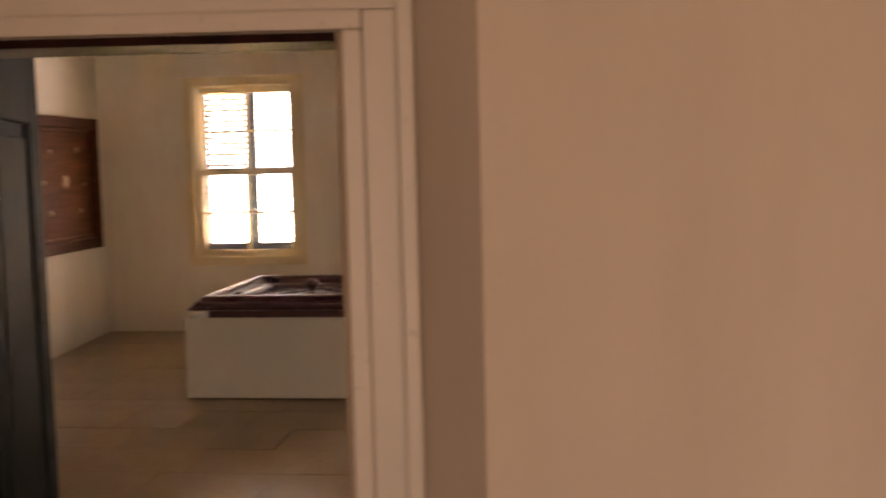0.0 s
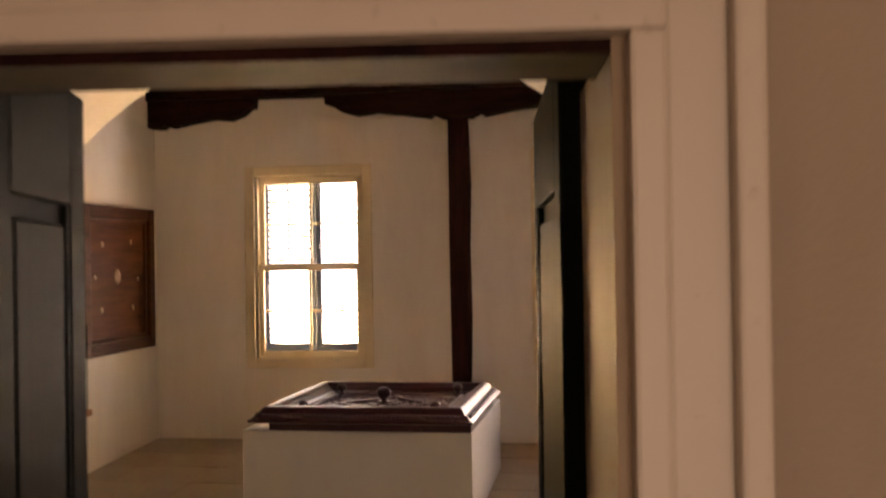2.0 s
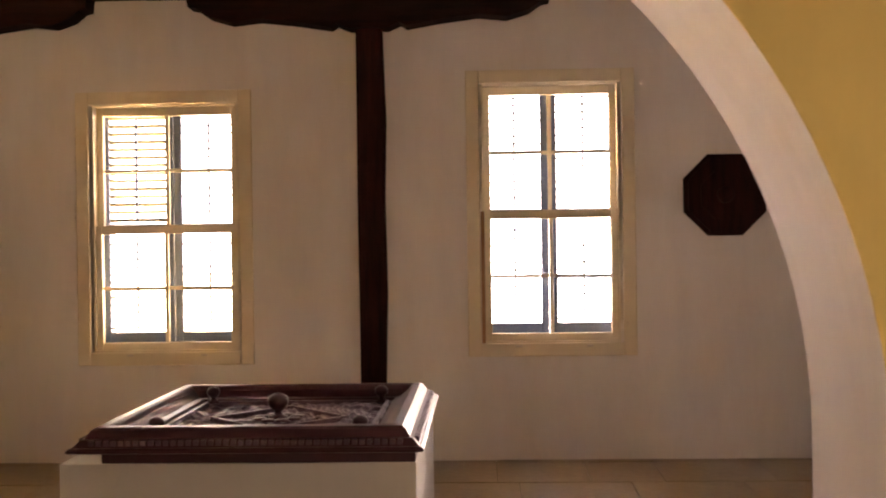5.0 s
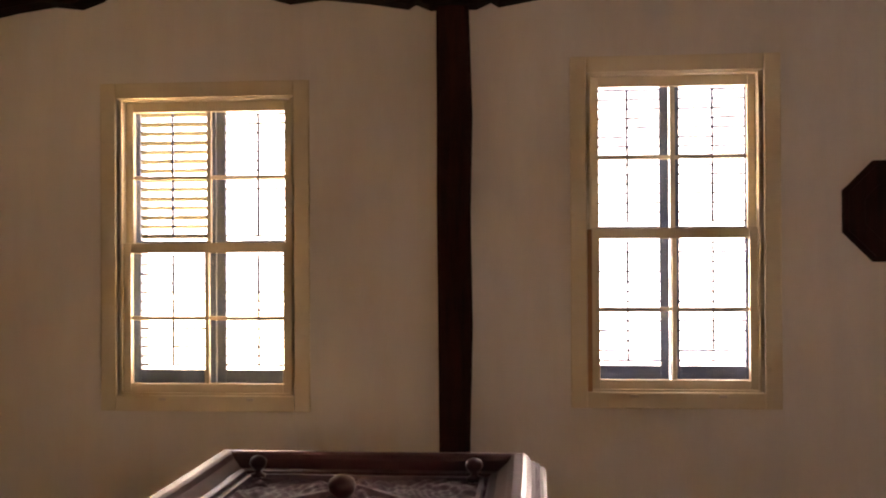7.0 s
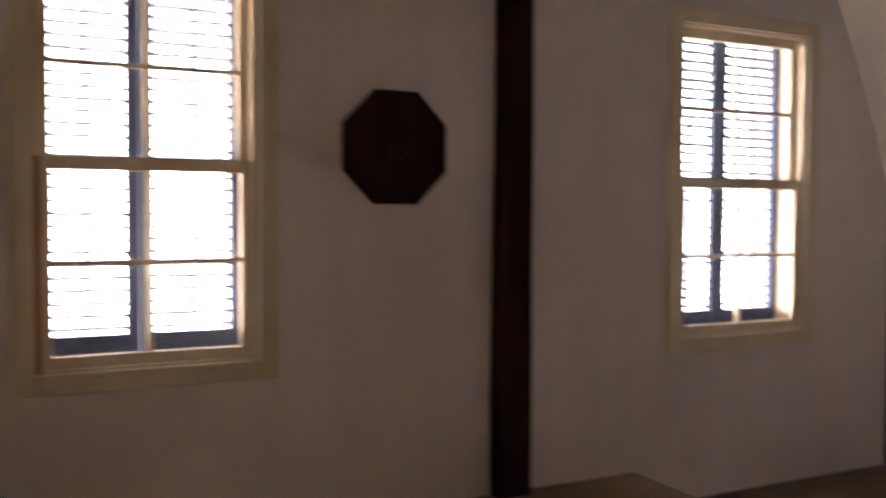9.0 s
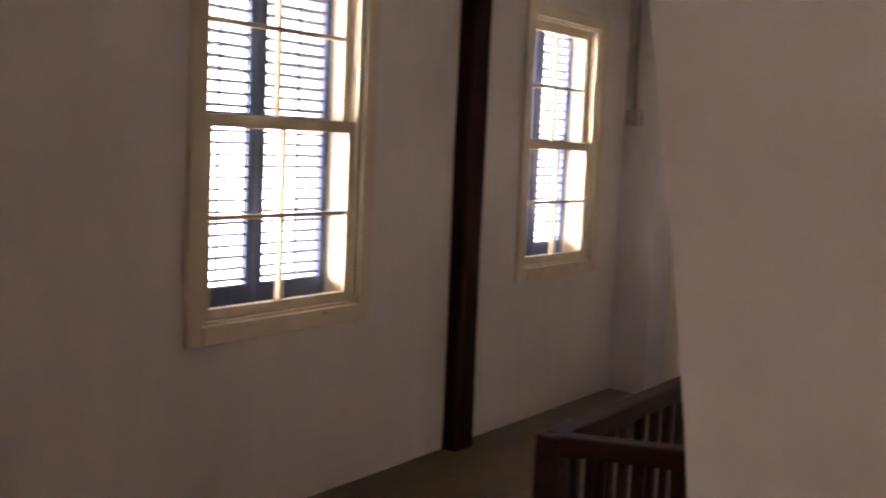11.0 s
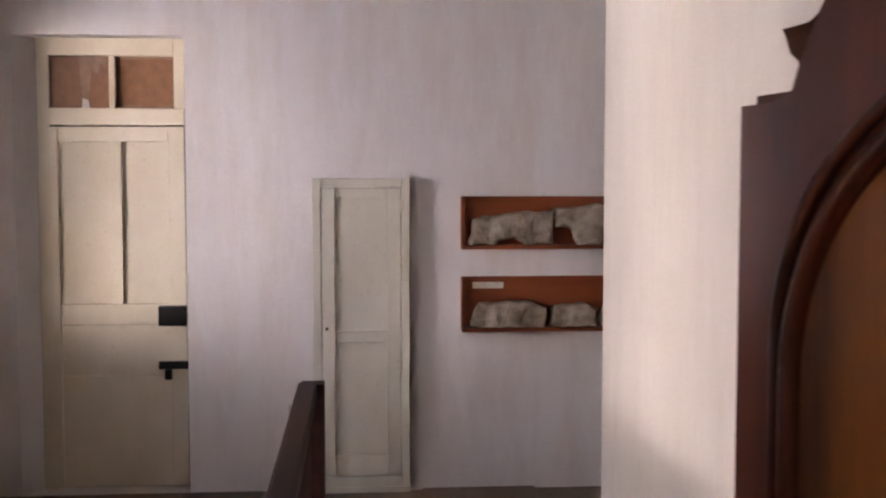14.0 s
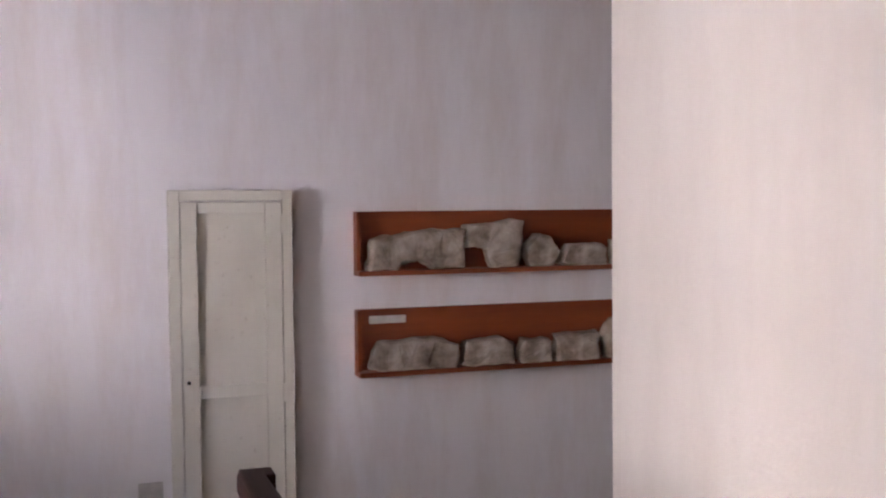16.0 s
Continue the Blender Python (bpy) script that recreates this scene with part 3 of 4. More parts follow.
for u, v, s in ((0.28, 0.28, 1.05), (PW - 0.28, 0.28, 1.05), (0.28, PD - 0.26, 1.05), (PW - 0.28, PD - 0.26, 1.05), (PW / 2, PD / 2 - 0.02, 1.5)):
    bm = bmesh.new()
    lathe(bm, [(r * s, h * s) for r, h in KNOB], (u, v, 0.112))
    part("knob", bm, M_CARVE, cp, "turned wooden knob")
bm = bmesh.new()
for i in range(8):
    a = radians(45 * i + 22.5)
    lathe(bm, [(0.004, 0), (0.034, 0.003), (0.030, 0.009), (0.004, 0.012)], (PW / 2 + 0.085 * math.cos(a), PD / 2 - 0.02 + 0.085 * math.sin(a), 0.110), seg=10)
part("rosette", bm, M_CARVE, cp)
bm = bmesh.new()
for side in range(4):
    L = PW if side % 2 == 0 else PD
    n = int((L - 0.16) / 0.030)
    for i in range(n):
        s = 0.08 + (L - 0.16) * (i + 0.5) / n
        d = 0.034
        p = {0: (s, d), 1: (PW - d, s), 2: (s, PD - d), 3: (d, s)}[side]
        box(bm, p[0] - 0.010, p[0] + 0.010, p[1] - 0.010, p[1] + 0.010, 0.118, 0.140)
beads = part("bead_moulding", bm, M_DUST_SHEEN, cp, "row of small carved blocks")
tagged(beads, kind="stuff")

# ---------------------------------------------------------------- framed panels and glass case on the west wall


def framed_panel(y0, y1, z0, z1):
    f = thing("framed_panel", "dark wooden framed panel with faded painted decoration on the wall", "wall panel", (-0.85, y0, z0), 0, "framed panels on the cream wall")
    w, h = y1 - y0, z1 - z0
    part("board", boxed(0.004, 0.035, 0.05, w - 0.05, 0.05, h - 0.05), M_BOARD, f)
    for a in ((0.002, 0.085, 0, 0.10, 0, h), (0.002, 0.085, w - 0.10, w, 0, h), (0.002, 0.082, 0.10, w - 0.10, 0, 0.10), (0.002, 0.082, 0.10, w - 0.10, h - 0.10, h)):
        part("frame_rail", boxed(*a, bev=0.012), M_FRAME, f)
    for cy, cz, r in ((w * 0.5, h * 0.52, 0.07), (w * 0.28, h * 0.3, 0.028), (w * 0.72, h * 0.30, 0.028), (w * 0.3, h * 0.74, 0.026), (w * 0.7, h * 0.76, 0.026), (w * 0.2, h * 0.52, 0.022), (w * 0.8, h * 0.5, 0.022)):
        bm = bmesh.new()
        lathe(bm, [(r * 0.75, 0.035), (r * 0.9, 0.039), (r * 0.5, 0.043), (r * 0.1, 0.044)], (0, cy, cz), "x", 14)
        part("painted_medallion", bm, M_FADED, f, "faded pale medallion")
    for a in ((0.035, 0.055, 0.10, 0.135, 0.10, h - 0.10), (0.035, 0.055, w - 0.135, w - 0.10, 0.10, h - 0.10), (0.035, 0.053, 0.135, w - 0.135, 0.10, 0.135), (0.035, 0.053, 0.135, w - 0.135, h - 0.135, h - 0.10)):
        part("inner_slip", boxed(*a, bev=0.006), M_FRAME, f)


framed_panel(-1.43, -0.21, 1.095, 2.295)
framed_panel(-2.92, -1.59, 1.08, 2.25)

tb = thing("display_table", "orange-brown wooden table carrying a glass case", "table", (-0.845, -3.0, floor_z(-2.6)))
part("tabletop", boxed(0, 0.56, 0, 0.78, 0.655, 0.70, bev=0.006), M_TABLE, tb)
part("apron", boxed(0.03, 0.53, 0.03, 0.75, 0.55, 0.655), M_TABLE, tb)
for lx in (0.03, 0.47):
    for ly in (0.03, 0.69):
        part("leg", boxed(lx, lx + 0.06, ly, ly + 0.06, 0, 0.55, bev=0.004), M_TABLE, tb)
gc = thing("glass_case", "clear glass display case on the orange table", "display case", (-0.835, -2.98, floor_z(-2.6) + 0.70))
GW, GD, GH = 0.53, 0.74, 0.57
for a in ((0, GW, 0, 0.006, 0, GH), (0, GW, GD - 0.006, GD, 0, GH), (GW - 0.006, GW, 0.006, GD - 0.006, 0, GH), (0, 0.006, 0.006, GD - 0.006, 0, GH), (0, GW, 0, GD, GH, GH + 0.006)):
    g = part("glass_side", boxed(*a), M_CASE, gc)
    g.visible_shadow = False

# ---------------------------------------------------------------- entry door


ds = thing("door_1", "beige-painted stepped door casing of the passage doorway", "door frame", (0, 0, 0), 0, "", "structure")
zf = floor_z(-8)
for f0, f1, d in ((0.0, 0.28, 0.034), (0.28, 0.76, 0.022), (0.76, 1.0, 0.046)):
    for s in (-1, 1):
        e = DX0 if s < 0 else DX1
        xa, xb = sorted((e + s * CW * f0, e + s * CW * f1))
        part("casing_side", boxed(xa, xb, DY - d, DY, zf, DTOP + CW * f0, bev=0.005), M_TRIM, ds)
    part("casing_head", boxed(DX0 - CW * f1, DX1 + CW * f1, DY - d, DY, DTOP + CW * f0, DTOP + CW * f1, bev=0.005), M_TRIM, ds)
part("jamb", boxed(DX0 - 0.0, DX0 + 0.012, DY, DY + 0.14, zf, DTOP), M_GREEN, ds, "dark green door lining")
part("jamb", boxed(DX1 - 0.012, DX1, DY, DY + 0.32, zf, DTOP), M_JAMB, ds, "streaked brown worn door lining")
# head underside: weathered brown, with its shade put into the dark colour
part("jamb_head", boxed(DX0 + 0.012, DX1 - 0.012, DY, DY + 0.14, DTOP - 0.014, DTOP), M_DARK, ds)


def door_leaf(hx, hy, ex, ey, knob_side):
    L = math.hypot(ex - hx, ey - hy)
    turn = math.degrees(math.atan2(ey - hy, ex - hx))
    d = thing("door_leaf", "open dark green panelled door leaf", "door", (hx, hy, floor_z(-7) + 0.012), turn, "leaves of the double door")
    H = DTOP + 0.06 - floor_z(-7) - 0.012
    T = 0.042
    st = 0.095
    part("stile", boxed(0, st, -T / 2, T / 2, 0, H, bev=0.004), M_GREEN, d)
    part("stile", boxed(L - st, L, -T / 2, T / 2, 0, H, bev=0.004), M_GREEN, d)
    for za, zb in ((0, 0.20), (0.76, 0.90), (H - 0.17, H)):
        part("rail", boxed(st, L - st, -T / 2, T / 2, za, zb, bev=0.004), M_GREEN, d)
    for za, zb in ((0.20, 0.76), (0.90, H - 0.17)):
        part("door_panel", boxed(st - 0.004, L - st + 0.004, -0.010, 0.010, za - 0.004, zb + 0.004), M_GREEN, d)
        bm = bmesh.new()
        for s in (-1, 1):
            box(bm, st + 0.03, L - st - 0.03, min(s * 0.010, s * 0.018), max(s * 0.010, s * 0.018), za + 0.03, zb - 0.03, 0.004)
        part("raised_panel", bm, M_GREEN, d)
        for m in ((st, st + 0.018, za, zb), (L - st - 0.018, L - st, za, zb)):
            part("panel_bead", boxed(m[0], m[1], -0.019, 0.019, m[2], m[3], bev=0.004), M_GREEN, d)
    bm = bmesh.new()
    lathe(bm, [(0.026, 0.0), (0.026, 0.005), (0.010, 0.010), (0.009, 0.040), (0.020, 0.046), (0.027, 0.058), (0.024, 0.070), (0.008, 0.076)], axis="y", seg=14)
    if knob_side < 0:
        bm.free()
    else:
        k = part("door_knob", bm, M_BLACK, d, "black iron door knob")
        k.matrix_basis = pose(L - 0.045, knob_side * T / 2, 0.72, 0, 0, 0 if knob_side > 0 else 180)
    for hz in (0.22, H - 0.30):
        bm = bmesh.new()
        lathe(bm, [(0.008, hz), (0.008, hz + 0.10)], (0, -T / 2 - 0.004, 0), seg=8)
        part("hinge", bm, M_BLACK, d)


door_leaf(3.222, -7.48, 3.138, -6.82, 1)
door_leaf(2.575, -7.745, 2.43, -7.27, -1)
ledge = setting("trim", boxed(DX1 + ROUT, 5.2, DY - RD - 0.022, DY - RD + 0.001, 2.138, 2.40, bev=0.006), M_HALL, "thin raised plaster band over the passage wall", "trim")
bm = bmesh.new()
lathe(bm, [(0.004, 0), (0.004, 0.02), (0.009, 0.022), (0.003, 0.026)], axis="y", seg=8)
nail = tagged(part("nail", bm, M_BLACK), "old iron nail driven into the wall", "nail")
nail.matrix_world = SWING @ pose(3.53, DY - RD, 2.128, 0, 0, 180)
for o in (WALL_DOOR, WALL_PASS, ds, ledge):
    o.matrix_world = SWING @ o.matrix_world

# ---------------------------------------------------------------- end door

dz = thing("door_2", "ivory-painted panelled door with transom lights in a recess", "door", (EAST + 0.097, RY0, LAND), 0, "", "structure")
OW, OH = 0.879, 2.425
part("door_post", boxed(0.012, 0.09, -0.152, -0.087, 0, OH, bev=0.004), M_DOOR, dz)
part("door_post", boxed(0.0, 0.09, -OW, -0.862, 0, OH, bev=0.004), M_DOOR, dz)
part("transom_post", boxed(0.006, 0.09, -0.862, -0.805, 1.965, OH, bev=0.004), M_DOOR, dz)
part("transom_rail", boxed(-0.012, 0.09, -0.862, -0.152, 1.965, 2.055, bev=0.006), M_DOOR, dz)
part("head_rail", boxed(0, 0.09, -0.805, -0.152, 2.332, OH, bev=0.004), M_DOOR, dz)
part("transom_bar", boxed(0.005, 0.075, -0.497, -0.467, 2.055, 2.332, bev=0.003), M_DOOR, dz)
for ya, yb in ((-0.467, -0.152), (-0.805, -0.497)):
    part("pane", boxed(0.035, 0.039, ya, yb, 2.055, 2.332), M_BROWNGL, dz, "dusty brown transom pane")


def torn_sheet(outline, x, mat, label):
    bm = bmesh.new()
    prism(bm, outline, "x", x - 0.0012, x)
    part("torn_paper", bm, mat, dz, label)


torn_sheet([(-0.330, 2.057), (-0.322, 2.140), (-0.312, 2.200), (-0.305, 2.330), (-0.455, 2.330), (-0.440, 2.270), (-0.418, 2.300), (-0.405, 2.235), (-0.372, 2.255), (-0.352, 2.100), (-0.357, 2.057)], 0.034, M_FADED, "torn strip of pale brown paper in the transom")
torn_sheet([(-0.318, 2.057), (-0.322, 2.110), (-0.352, 2.100), (-0.362, 2.057)], 0.031, M_PAPER, "scrap of pale paper stuck to the pane")
torn_sheet([(-0.497, 2.056), (-0.800, 2.056), (-0.790, 2.072), (-0.700, 2.063), (-0.560, 2.074)], 0.033, M_FADED, "dust and paper scraps along the rail")
torn_sheet([(-0.497, 2.331), (-0.800, 2.331), (-0.798, 2.315), (-0.690, 2.323), (-0.560, 2.314)], 0.033, M_FADED, "ragged paper edge under the head")
LY0, LY1, LH = -0.858, -0.155, 1.957
leaf = part("leaf", boxed(0.016, 0.05, LY0, LY1, 0.015, LH, bev=0.003), M_DOOR, dz)
for a in ((-0.005, 0.016, LY0, LY0 + 0.085, 0.015, LH), (-0.005, 0.016, LY1 - 0.040, LY1, 0.015, LH), (-0.005, 0.016, -0.526, -0.462, 1.01, 1.878),
          (-0.005, 0.016, LY0 + 0.085, LY1 - 0.040, 1.878, LH), (-0.005, 0.016, LY0 + 0.085, LY1 - 0.040, 0.905, 1.01), (0.004, 0.016, LY0 + 0.085, LY1 - 0.040, 0.63, 0.895), (0.000, 0.016, LY0 + 0.085, LY1 - 0.040, 0.015, 0.62)):
    part("leaf_rail", boxed(*a, bev=0.004), M_DOOR, dz)
part("lock_case", boxed(-0.040, -0.004, LY0 - 0.002, LY0 + 0.145, 0.893, 1.000, bev=0.004), M_BLACK, dz, "black iron rim lock")
bolt = part("bolt", boxed(-0.020, -0.004, LY0 - 0.014, LY0 + 0.150, 0.655, 0.698, bev=0.004), M_BLACK, dz, "black sliding bolt")
part("padlock", boxed(-0.034, -0.006, LY0 + 0.080, LY0 + 0.118, 0.600, 0.655, bev=0.006), M_BLACK, dz, "small hanging padlock")
bm = bmesh.new()
lathe(bm, [(0.009, -0.005), (0.011, -0.010), (0.004, -0.014)], (0, LY1 - 0.055, 0.72), "x", 10)
part("peg", bm, M_DOOR, dz)
setting("wall_behind_door", boxed(EAST + 0.34, EAST + 0.40, RY1, RY0, LAND, RTOP), M_BROWNGL, "brown boarding behind the transom", "wall")

# ---------------------------------------------------------------- wall cupboard, boxes, shelves

cb = thing("wall_cupboard", "pale stone-coloured built-in wall cupboard with a two-panel door", "cupboard", (EAST, -2.335, LAND))
CWD, CH = 0.514, 1.682
for a in ((-0.055, 0.0, 0, 0.045, 0.03, CH), (-0.055, 0.0, CWD - 0.045, CWD, 0.03, CH), (-0.060, 0.0, 0.045, CWD - 0.045, CH - 0.045, CH), (-0.065, 0.0, 0.045, CWD - 0.045, 0.03, 0.085)):
    part("casing", boxed(*a, bev=0.004), M_CUP, cb)
part("base_board", boxed(-0.07, 0.0, 0.0, CWD, 0.0, 0.03), M_CUP, cb)
dr = part("cupboard_door", boxed(-0.040, -0.02, 0.048, CWD - 0.048, 0.088, CH - 0.048), M_CUP, cb)
dw0, dw1 = 0.048, CWD - 0.048
for a in ((-0.056, -0.040, dw0, dw0 + 0.07, 0.09, CH - 0.05), (-0.056, -0.040, dw1 - 0.07, dw1, 0.09, CH - 0.05), (-0.056, -0.040, dw0 + 0.07, dw1 - 0.07, CH - 0.10, CH - 0.05),
          (-0.056, -0.040, dw0 + 0.07, dw1 - 0.07, 0.810, 0.868), (-0.056, -0.040, dw0 + 0.07, dw1 - 0.07, 0.09, 0.20)):
    part("door_rail", boxed(*a, bev=0.005), M_CUP, dr)
bm = bmesh.new()
lathe(bm, [(0.008, -0.056), (0.008, -0.068), (0.003, -0.072)], (0, dw1 - 0.025, 0.885), "x", 10)
part("knob", bm, M_BLACK, dr)
for hz in (0.78, 1.50):
    part("hinge", boxed(-0.062, -0.055, 0.036, 0.052, hz, hz + 0.08, bev=0.002), M_CUP, cb)

bx = thing("junction_box", "small old white electrical box on the wall", "electrical box", (EAST, -0.075, 1.93))
part("cover", boxed(-0.045, 0, -0.055, 0.055, 0, 0.11, bev=0.008), M_PLASTIC, bx)
bm = bmesh.new()
tube(bm, [(-0.012, 0, 0.11), (-0.012, 0.004, 0.6), (-0.012, 0, 1.55)], 0.008, 6)
part("cable", bm, M_PLASTIC, bx)
sk = thing("wall_socket", "grey flush socket plate low on the wall", "socket", (EAST, -1.735, 0.42))
part("plate", boxed(-0.012, 0, -0.05, 0.05, 0, 0.10, bev=0.004), M_PLASTIC, sk)
part("insert", boxed(-0.016, -0.012, -0.03, 0.03, 0.02, 0.08, bev=0.002), M_PLASTIC, sk)


def fragment(y, z, w, h, seed, shape, depth=0.075):
    """A broken stone piece, long side along the wall; shape: outline of (u, v) in 0..1."""
    r = random.Random(seed)
    bm = bmesh.new()
    pts = []
    for (ua, va), (ub, vb) in zip(shape, shape[1:] + shape[:1]):
        for k in range(5):
            f = k / 5
            pts.append((ua + (ub - ua) * f + r.uniform(-.012, .012), max(0.0, va + (vb - va) * f + r.uniform(-.02, .02) * (1 if va + vb > 0 else 0))))
    vs = prism(bm, [(-u * w, v * h) for u, v in pts], "x", -depth, -0.01)
    bmesh.ops.recalc_face_normals(bm, faces=bm.faces)
    front = [f for f in bm.faces if abs(f.normal.x) > 0.9]
    res = bmesh.ops.inset_region(bm, faces=front, thickness=0.012, depth=0.010)
    bmesh.ops.triangulate(bm, faces=[f for f in bm.faces if len(f.verts) > 4])
    bmesh.ops.subdivide_edges(bm, edges=[e for e in bm.edges if e.calc_length() > 0.04], cuts=2)
    for v in bm.verts:
        o = noise.noise_vector(v.co * 16 + Vector((seed, 0, 0))) * 0.015
        v.co += Vector((o.x, o.y, max(o.z, -v.co.z)))
    ob = tagged(part("stone_fragment", bm, M_FRAG), "broken carved grey marble fragment resting on the wall shelf", "stone fragment", "fragments on the shelves")
    ob.matrix_world = pose(EAST - 0.023, y, z)
    return ob


RECT = [(0, 0), (1, 0), (1, 1), (0, 0.92)]
ARCHED = [(0.0, 0.0), (0.30, 0.0), (0.36, 0.16), (0.55, 0.20), (0.66, 0.02), (1.0, 0.05), (1.0, 0.95), (0.5, 0.90), (0.05, 0.72)]
WEDGE = [(0.45, 0.0), (0.92, 0.0), (1.0, 1.0), (0.0, 0.93), (0.08, 0.45), (0.35, 0.40)]
ROUND = [(0.15, 0.0), (0.85, 0.0), (1.0, 0.45), (0.8, 0.92), (0.4, 1.0), (0.05, 0.6)]
CHIP = [(0, 0.1), (0.15, 0), (0.97, 0), (1, 0.8), (0.75, 1), (0.1, 0.95)]


def display_shelf(z0, z1, pieces, tag):
    Y0, L = -2.612, 1.75
    s = thing("display_shelf", "red-brown wooden display shelf holding stone fragments", "shelf", (EAST, Y0, z0), 0, "shelves of stone fragments")
    h = z1 - z0
    part("back_board", boxed(-0.020, 0.0, -L, 0, 0, h, bev=0.002), M_SHELF, s)
    part("ledge", boxed(-0.100, -0.020, -L, 0, 0.0, 0.022, bev=0.002), M_SHELF, s)
    part("side_board", boxed(-0.062, -0.020, -0.020, 0, 0.022, h, bev=0.002), M_SHELF, s)
    if tag:
        part("paper_label", boxed(-0.0225, -0.0195, -0.230, -0.062, h - 0.064, h - 0.030), M_PAPER, s, "narrow typed paper strip")
    y = Y0 - 0.045
    for i, (w, hh, gap, shape) in enumerate(pieces):
        fragment(y, z0 + 0.022, w, hh, i * 3 + (40 if tag else 7), shape)
        y -= w + gap


display_shelf(1.357, 1.637, [(0.440, 0.190, 0.006, ARCHED), (0.285, 0.212, 0.006, WEDGE), (0.168, 0.150, 0.010, ROUND), (0.235, 0.105, 0.03, CHIP), (0.18, 0.12, 0.03, RECT)], False)
display_shelf(0.915, 1.206, [(0.408, 0.140, 0.016, CHIP), (0.262, 0.125, 0.016, CHIP), (0.170, 0.115, 0.022, CHIP), (0.212, 0.128, 0.025, RECT), (0.14, 0.19, 0.02, ROUND)], True)

# ---------------------------------------------------------------- stair rail

sr = thing("stair_railing", "dark stained wooden stair railing with slender square balusters", "railing", (0, 0, 0))
RZ = 0.985
c0, c1, c2 = (5.50, -1.925), (7.955, -1.895), (5.70, -2.46)


def rail_run(a, b, skip_end=False):
    L = math.hypot(b[0] - a[0], b[1] - a[1])
    turn = math.degrees(math.atan2(b[1] - a[1], b[0] - a[0]))
    m = pose(a[0], a[1], 0, 0, 0, turn)
    for nm, bx_ in (("handrail", boxed(0.0, L, -0.035, 0.035, RZ - 0.055, RZ, bev=0.010)), ("bottom_rail", boxed(0.0, L, -0.03, 0.03, LAND + 0.07, LAND + 0.12, bev=0.004))):
        part(nm, bx_, M_RAIL, sr).matrix_basis = m
    n = max(2, int(L / 0.115))
    bm = bmesh.new()
    box(bm, -0.014, 0.014, -0.014, 0.014, LAND + 0.12, RZ - 0.055)
    me = mesh_of(bm, "baluster", M_RAIL)
    for i in range(n):
        o = new("baluster", me)
        o.parent = sr
        o.matrix_basis = m @ pose(0.08 + (L - 0.16) * (i + 0.5) / n, 0, 0)


rail_run(c0, c1)
rail_run(c0, c2)
for p, w in ((c0, 0.036), ((c1[0], c1[1] - 0.018), 0.042)):
    bm = bmesh.new()
    box(bm, p[0] - w, p[0] + w, p[1] - w, p[1] + w, LAND, RZ - 0.003, 0.005)
    part("newel_post", bm, M_RAIL, sr)

# ---------------------------------------------------------------- wardrobe

NX_, NY_, FX_, FY_ = 4.512, -2.795, 5.556, -2.604
WL = math.hypot(FX_ - NX_, FY_ - NY_)
wd = thing("wardrobe", "polished mahogany wardrobe with an arched door and moulded cornice", "wardrobe", (NX_, NY_, floor_z(-2.6)), math.degrees(math.atan2(FY_ - NY_, FX_ - NX_)))
WD, WH = 0.215, 1.648
part("side_panel", boxed(0.0, 0.03, -WD, -0.03, 0.06, WH), M_WARDS, wd, "orange-brown figured side")
part("side_panel", boxed(WL - 0.03, WL, -WD, -0.03, 0.06, WH), M_WARD, wd)
part("back_panel", boxed(0.03, WL - 0.03, -WD, -WD + 0.015, 0.06, WH), M_WARD, wd)
part("top_board", boxed(0.0, WL, -WD, -0.03, WH, WH + 0.03), M_WARD, wd)
part("plinth_base", boxed(-0.015, WL + 0.015, -WD, 0.02, 0.0, 0.10, bev=0.01), M_WARD, wd)
# front board with its arched head
bm = bmesh.new()
cx, ra, zc = WL / 2, WL / 2 - 0.10, WH - 0.10
arc_o = [(cx + ra * math.cos(math.pi * i / 36), zc + ra * 0.86 * math.sin(math.pi * i / 36)) for i in range(37)]
outer = [(0.075, 0.10), (WL - 0.012, 0.10), (WL - 0.012, WH + 0.015), (WL - 0.085, WH + 0.015)] + [p for p in arc_o if p[1] > WH + 0.015] + [(0.075, WH + 0.015)]
prism(bm, outer, "y", -0.028, 0.0)
part("front_board", bm, M_WARDV, wd)
# door arch moulding and veneered panel
ri, zi = WL / 2 - 0.148, WH - 0.315
arc_i = [(cx + ri * math.cos(math.pi * i / 40), zi + ri * 0.86 * math.sin(math.pi * i / 40)) for i in range(41)]
path = [(cx + ri, 0.16)] + arc_i + [(cx - ri, 0.16)]
bm = bmesh.new()
prism(bm, [(cx + ri, 0.16)] + arc_i + [(cx - ri, 0.16)], "y", 0.0, 0.006)
part("door_panel", bm, M_WARDP, wd, "figured reddish veneer panel with arched head")
for off, r in ((0.0, 0.017), (0.034, 0.010)):
    bm = bmesh.new()
    tube(bm, [(cx + (u - cx) * (1 + off / ri), 0.006, v + (off if 0 < i < 42 else 0)) for i, (u, v) in enumerate(path)], r, 8)
    part("arch_moulding", bm, M_WARD, wd)
bm = bmesh.new()
prism(bm, [(0.0, -0.03), (0.0, 0.010), (0.022, 0.030), (0.034, 0.024), (0.045, 0.032), (0.060, 0.026), (0.075, 0.0), (0.075, -0.03)], "z", 0.10, WH - 0.0005)
part("corner_pilaster", bm, M_WARD, wd)
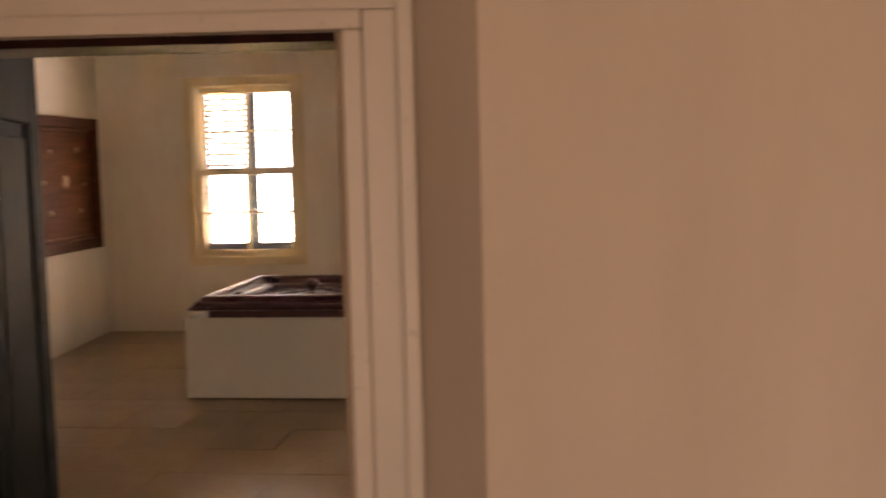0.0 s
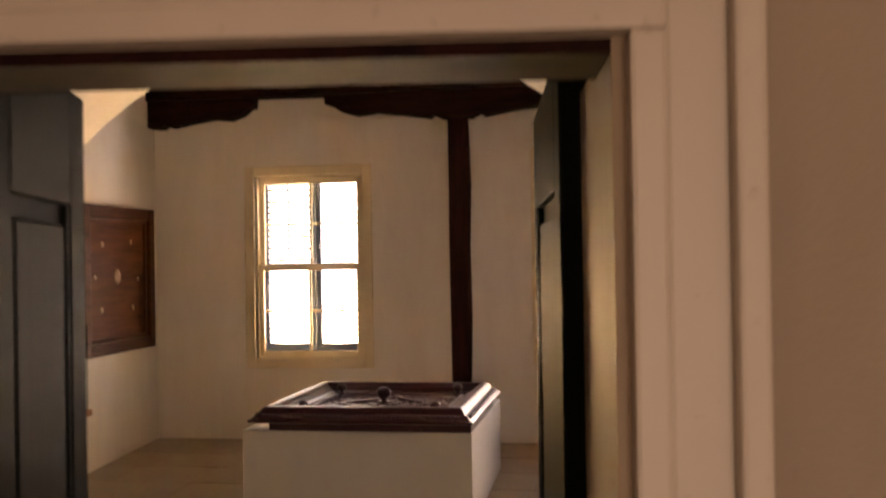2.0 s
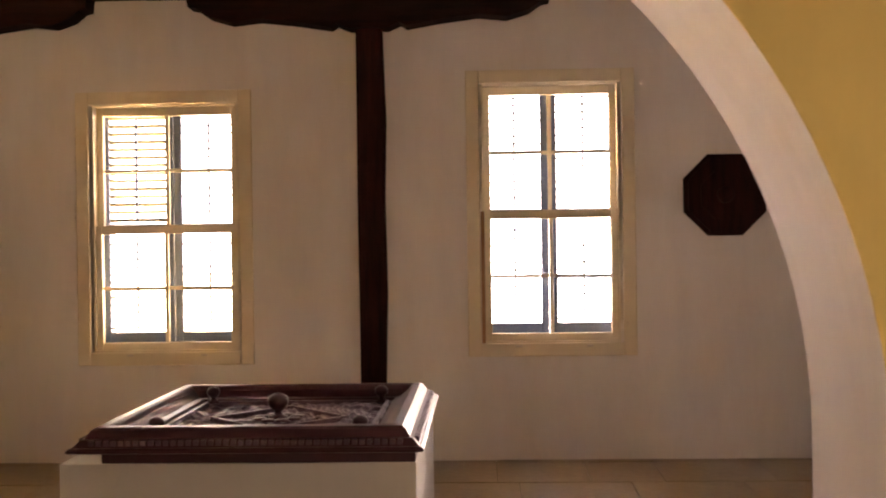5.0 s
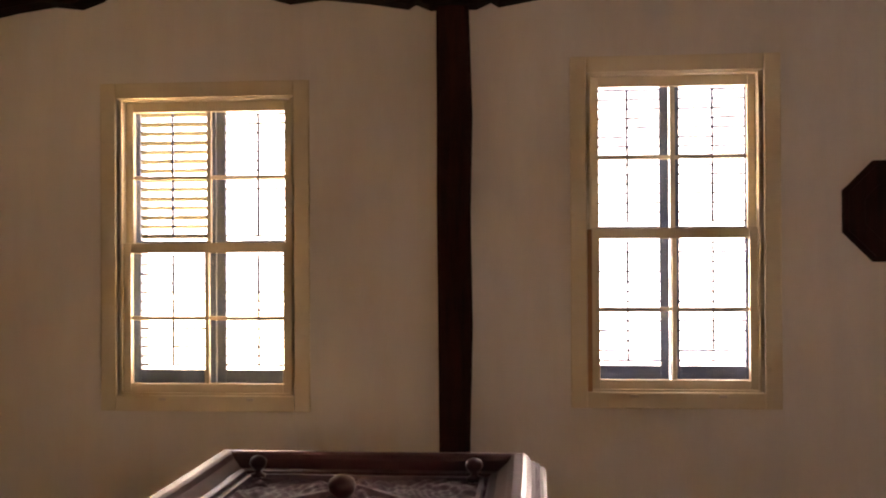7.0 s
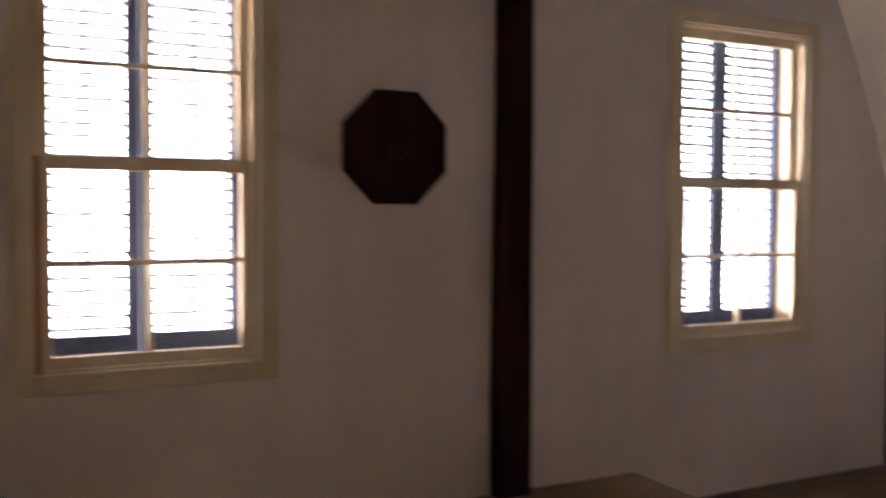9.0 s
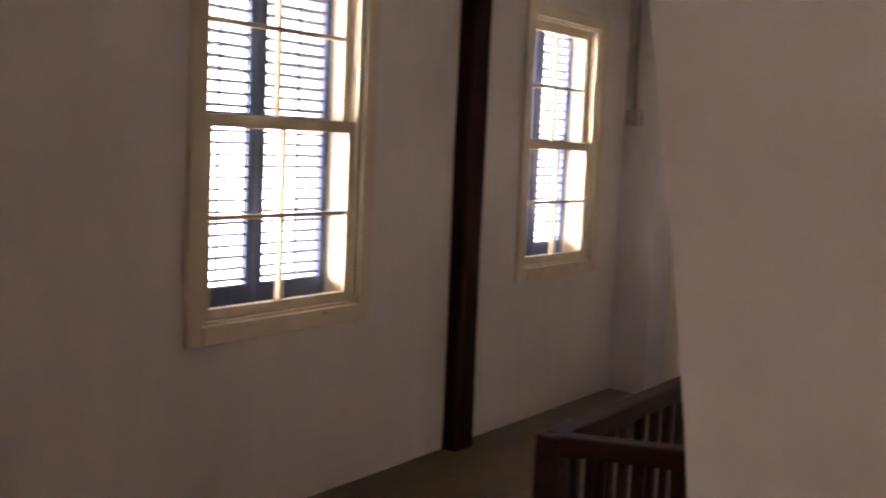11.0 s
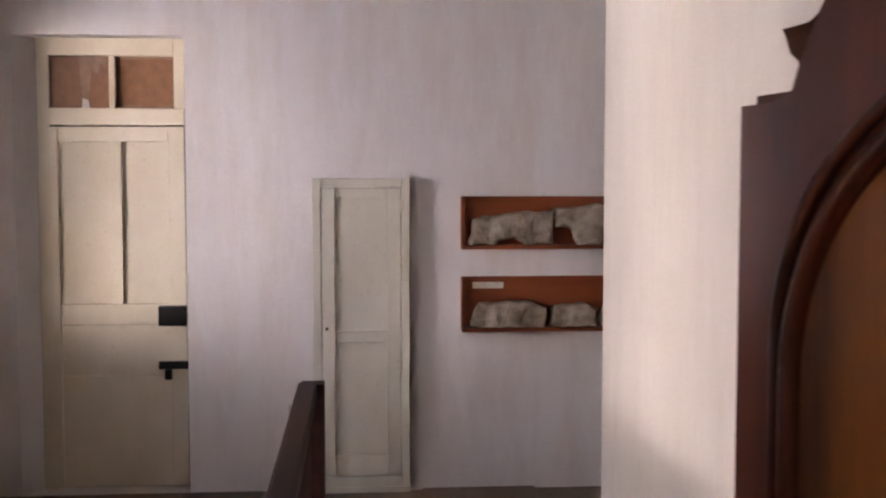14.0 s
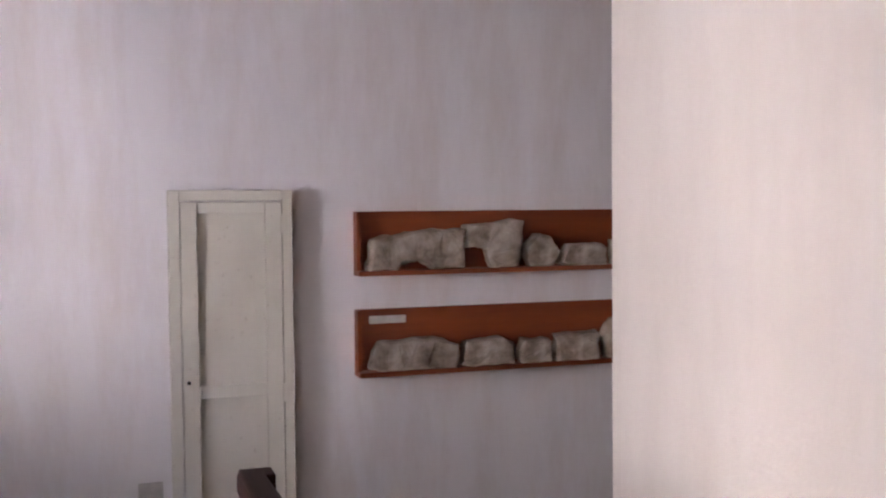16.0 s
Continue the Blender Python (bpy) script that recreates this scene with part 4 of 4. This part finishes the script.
for pr, za, zb in ((0.006, -0.06, -0.045), (0.014, -0.045, -0.02), (0.004, -0.02, 0.03), (0.016, 0.03, 0.06), (0.006, 0.06, 0.125), (0.020, 0.125, 0.15), (0.040, 0.15, 0.185), (0.058, 0.185, 0.225), (0.066, 0.225, 0.245)):
    part("cap_moulding", boxed(-min(pr, 0.06), 0.082 + pr * 0.6, -0.02, 0.036 + pr, WH + 0.06 + za, WH + 0.06 + zb, bev=0.003), M_WARD, wd)
# swan-neck cornice standing just behind the front board
bm = bmesh.new()
rows = []
for i in range(33):
    f = i / 32
    px = WL - 0.050 - (WL - 0.140) * f
    rise = 0.098 + 0.185 * (0.5 - 0.5 * math.cos(2 * math.pi * max(0.06, min(0.94, f)))) ** 0.8
    rows.append([bm.verts.new((px, yy, WH + rise + zz)) for yy, zz in ((-0.15, -0.062), (-0.062, -0.062), (-0.058, -0.040), (-0.046, -0.030), (-0.040, -0.012), (-0.034, 0.0), (-0.15, 0.0))])
for lo, hi in zip(rows, rows[1:]):
    for i in range(7):
        bm.faces.new((lo[i], lo[(i + 1) % 7], hi[(i + 1) % 7], hi[i]))
bm.faces.new(rows[0])
bm.faces.new(rows[-1][::-1])
part("swan_neck_cornice", bm, M_WARD, wd, "dark curved cornice moulding over the arch")
part("cornice_block", boxed(WL - 0.13, WL - 0.085, -0.15, -0.06, WH + 0.03, WH + 0.050), M_WARD, wd)
bm = bmesh.new()
prof = [(0.0, -0.07), (0.0, 0.0), (-0.012, 0.004), (-0.012, 0.022), (0.0, 0.030), (0.0, 0.085), (-0.010, 0.095), (-0.014, 0.120), (-0.038, 0.150), (-0.052, 0.156), (-0.052, 0.190), (-0.060, 0.196), (-0.060, 0.215), (0.03, 0.215), (0.03, -0.07)]
prism(bm, [(u, WH + 0.10 + v) for u, v in prof], "y", -WD, -0.021)
part("cornice", bm, M_WARD, wd, "deep stepped cornice moulding")
part("keyhole_plate", boxed(cx + ri - 0.012, cx + ri + 0.004, 0.020, 0.026, 0.80, 0.87, bev=0.002), M_BLACK, wd)

# ---------------------------------------------------------------- floor flags


def flags(parent, x0, x1, y0, y1, zfun, size, tag):
    r = random.Random(tag)
    y = y0
    meshes = {}
    while y < y1 - 0.02:
        d = min(size * 0.85, y1 - y)
        if y < -2.4 < y + d:
            d = -2.4 - y
        x = x0 - r.uniform(0, size * 0.5)
        while x < x1:
            w = size * r.choice((0.8, 1.0, 1.2))
            a, b = max(x, x0), min(x + w, x1)
            x += w
            if b - a < 0.05:
                continue
            key = (round(b - a, 3), round(d, 3))
            if key not in meshes:
                bm = bmesh.new()
                g = 0.0022
                box(bm, g, b - a - g, g, d - g, -0.010, 0.0)
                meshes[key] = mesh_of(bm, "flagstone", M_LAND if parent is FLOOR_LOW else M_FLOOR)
            o = new("flagstone", meshes[key])
            o.parent = parent
            za, zb = zfun(y), zfun(y + d)
            o.matrix_basis = pose(a, y, za + r.uniform(-0.0012, 0.0012), math.degrees(math.atan2(zb - za, d)), 0, 0)
        y += d


flags(FLOOR_UP, -0.85, STEP, -7.4, 0.0, floor_z, 0.55, 3)
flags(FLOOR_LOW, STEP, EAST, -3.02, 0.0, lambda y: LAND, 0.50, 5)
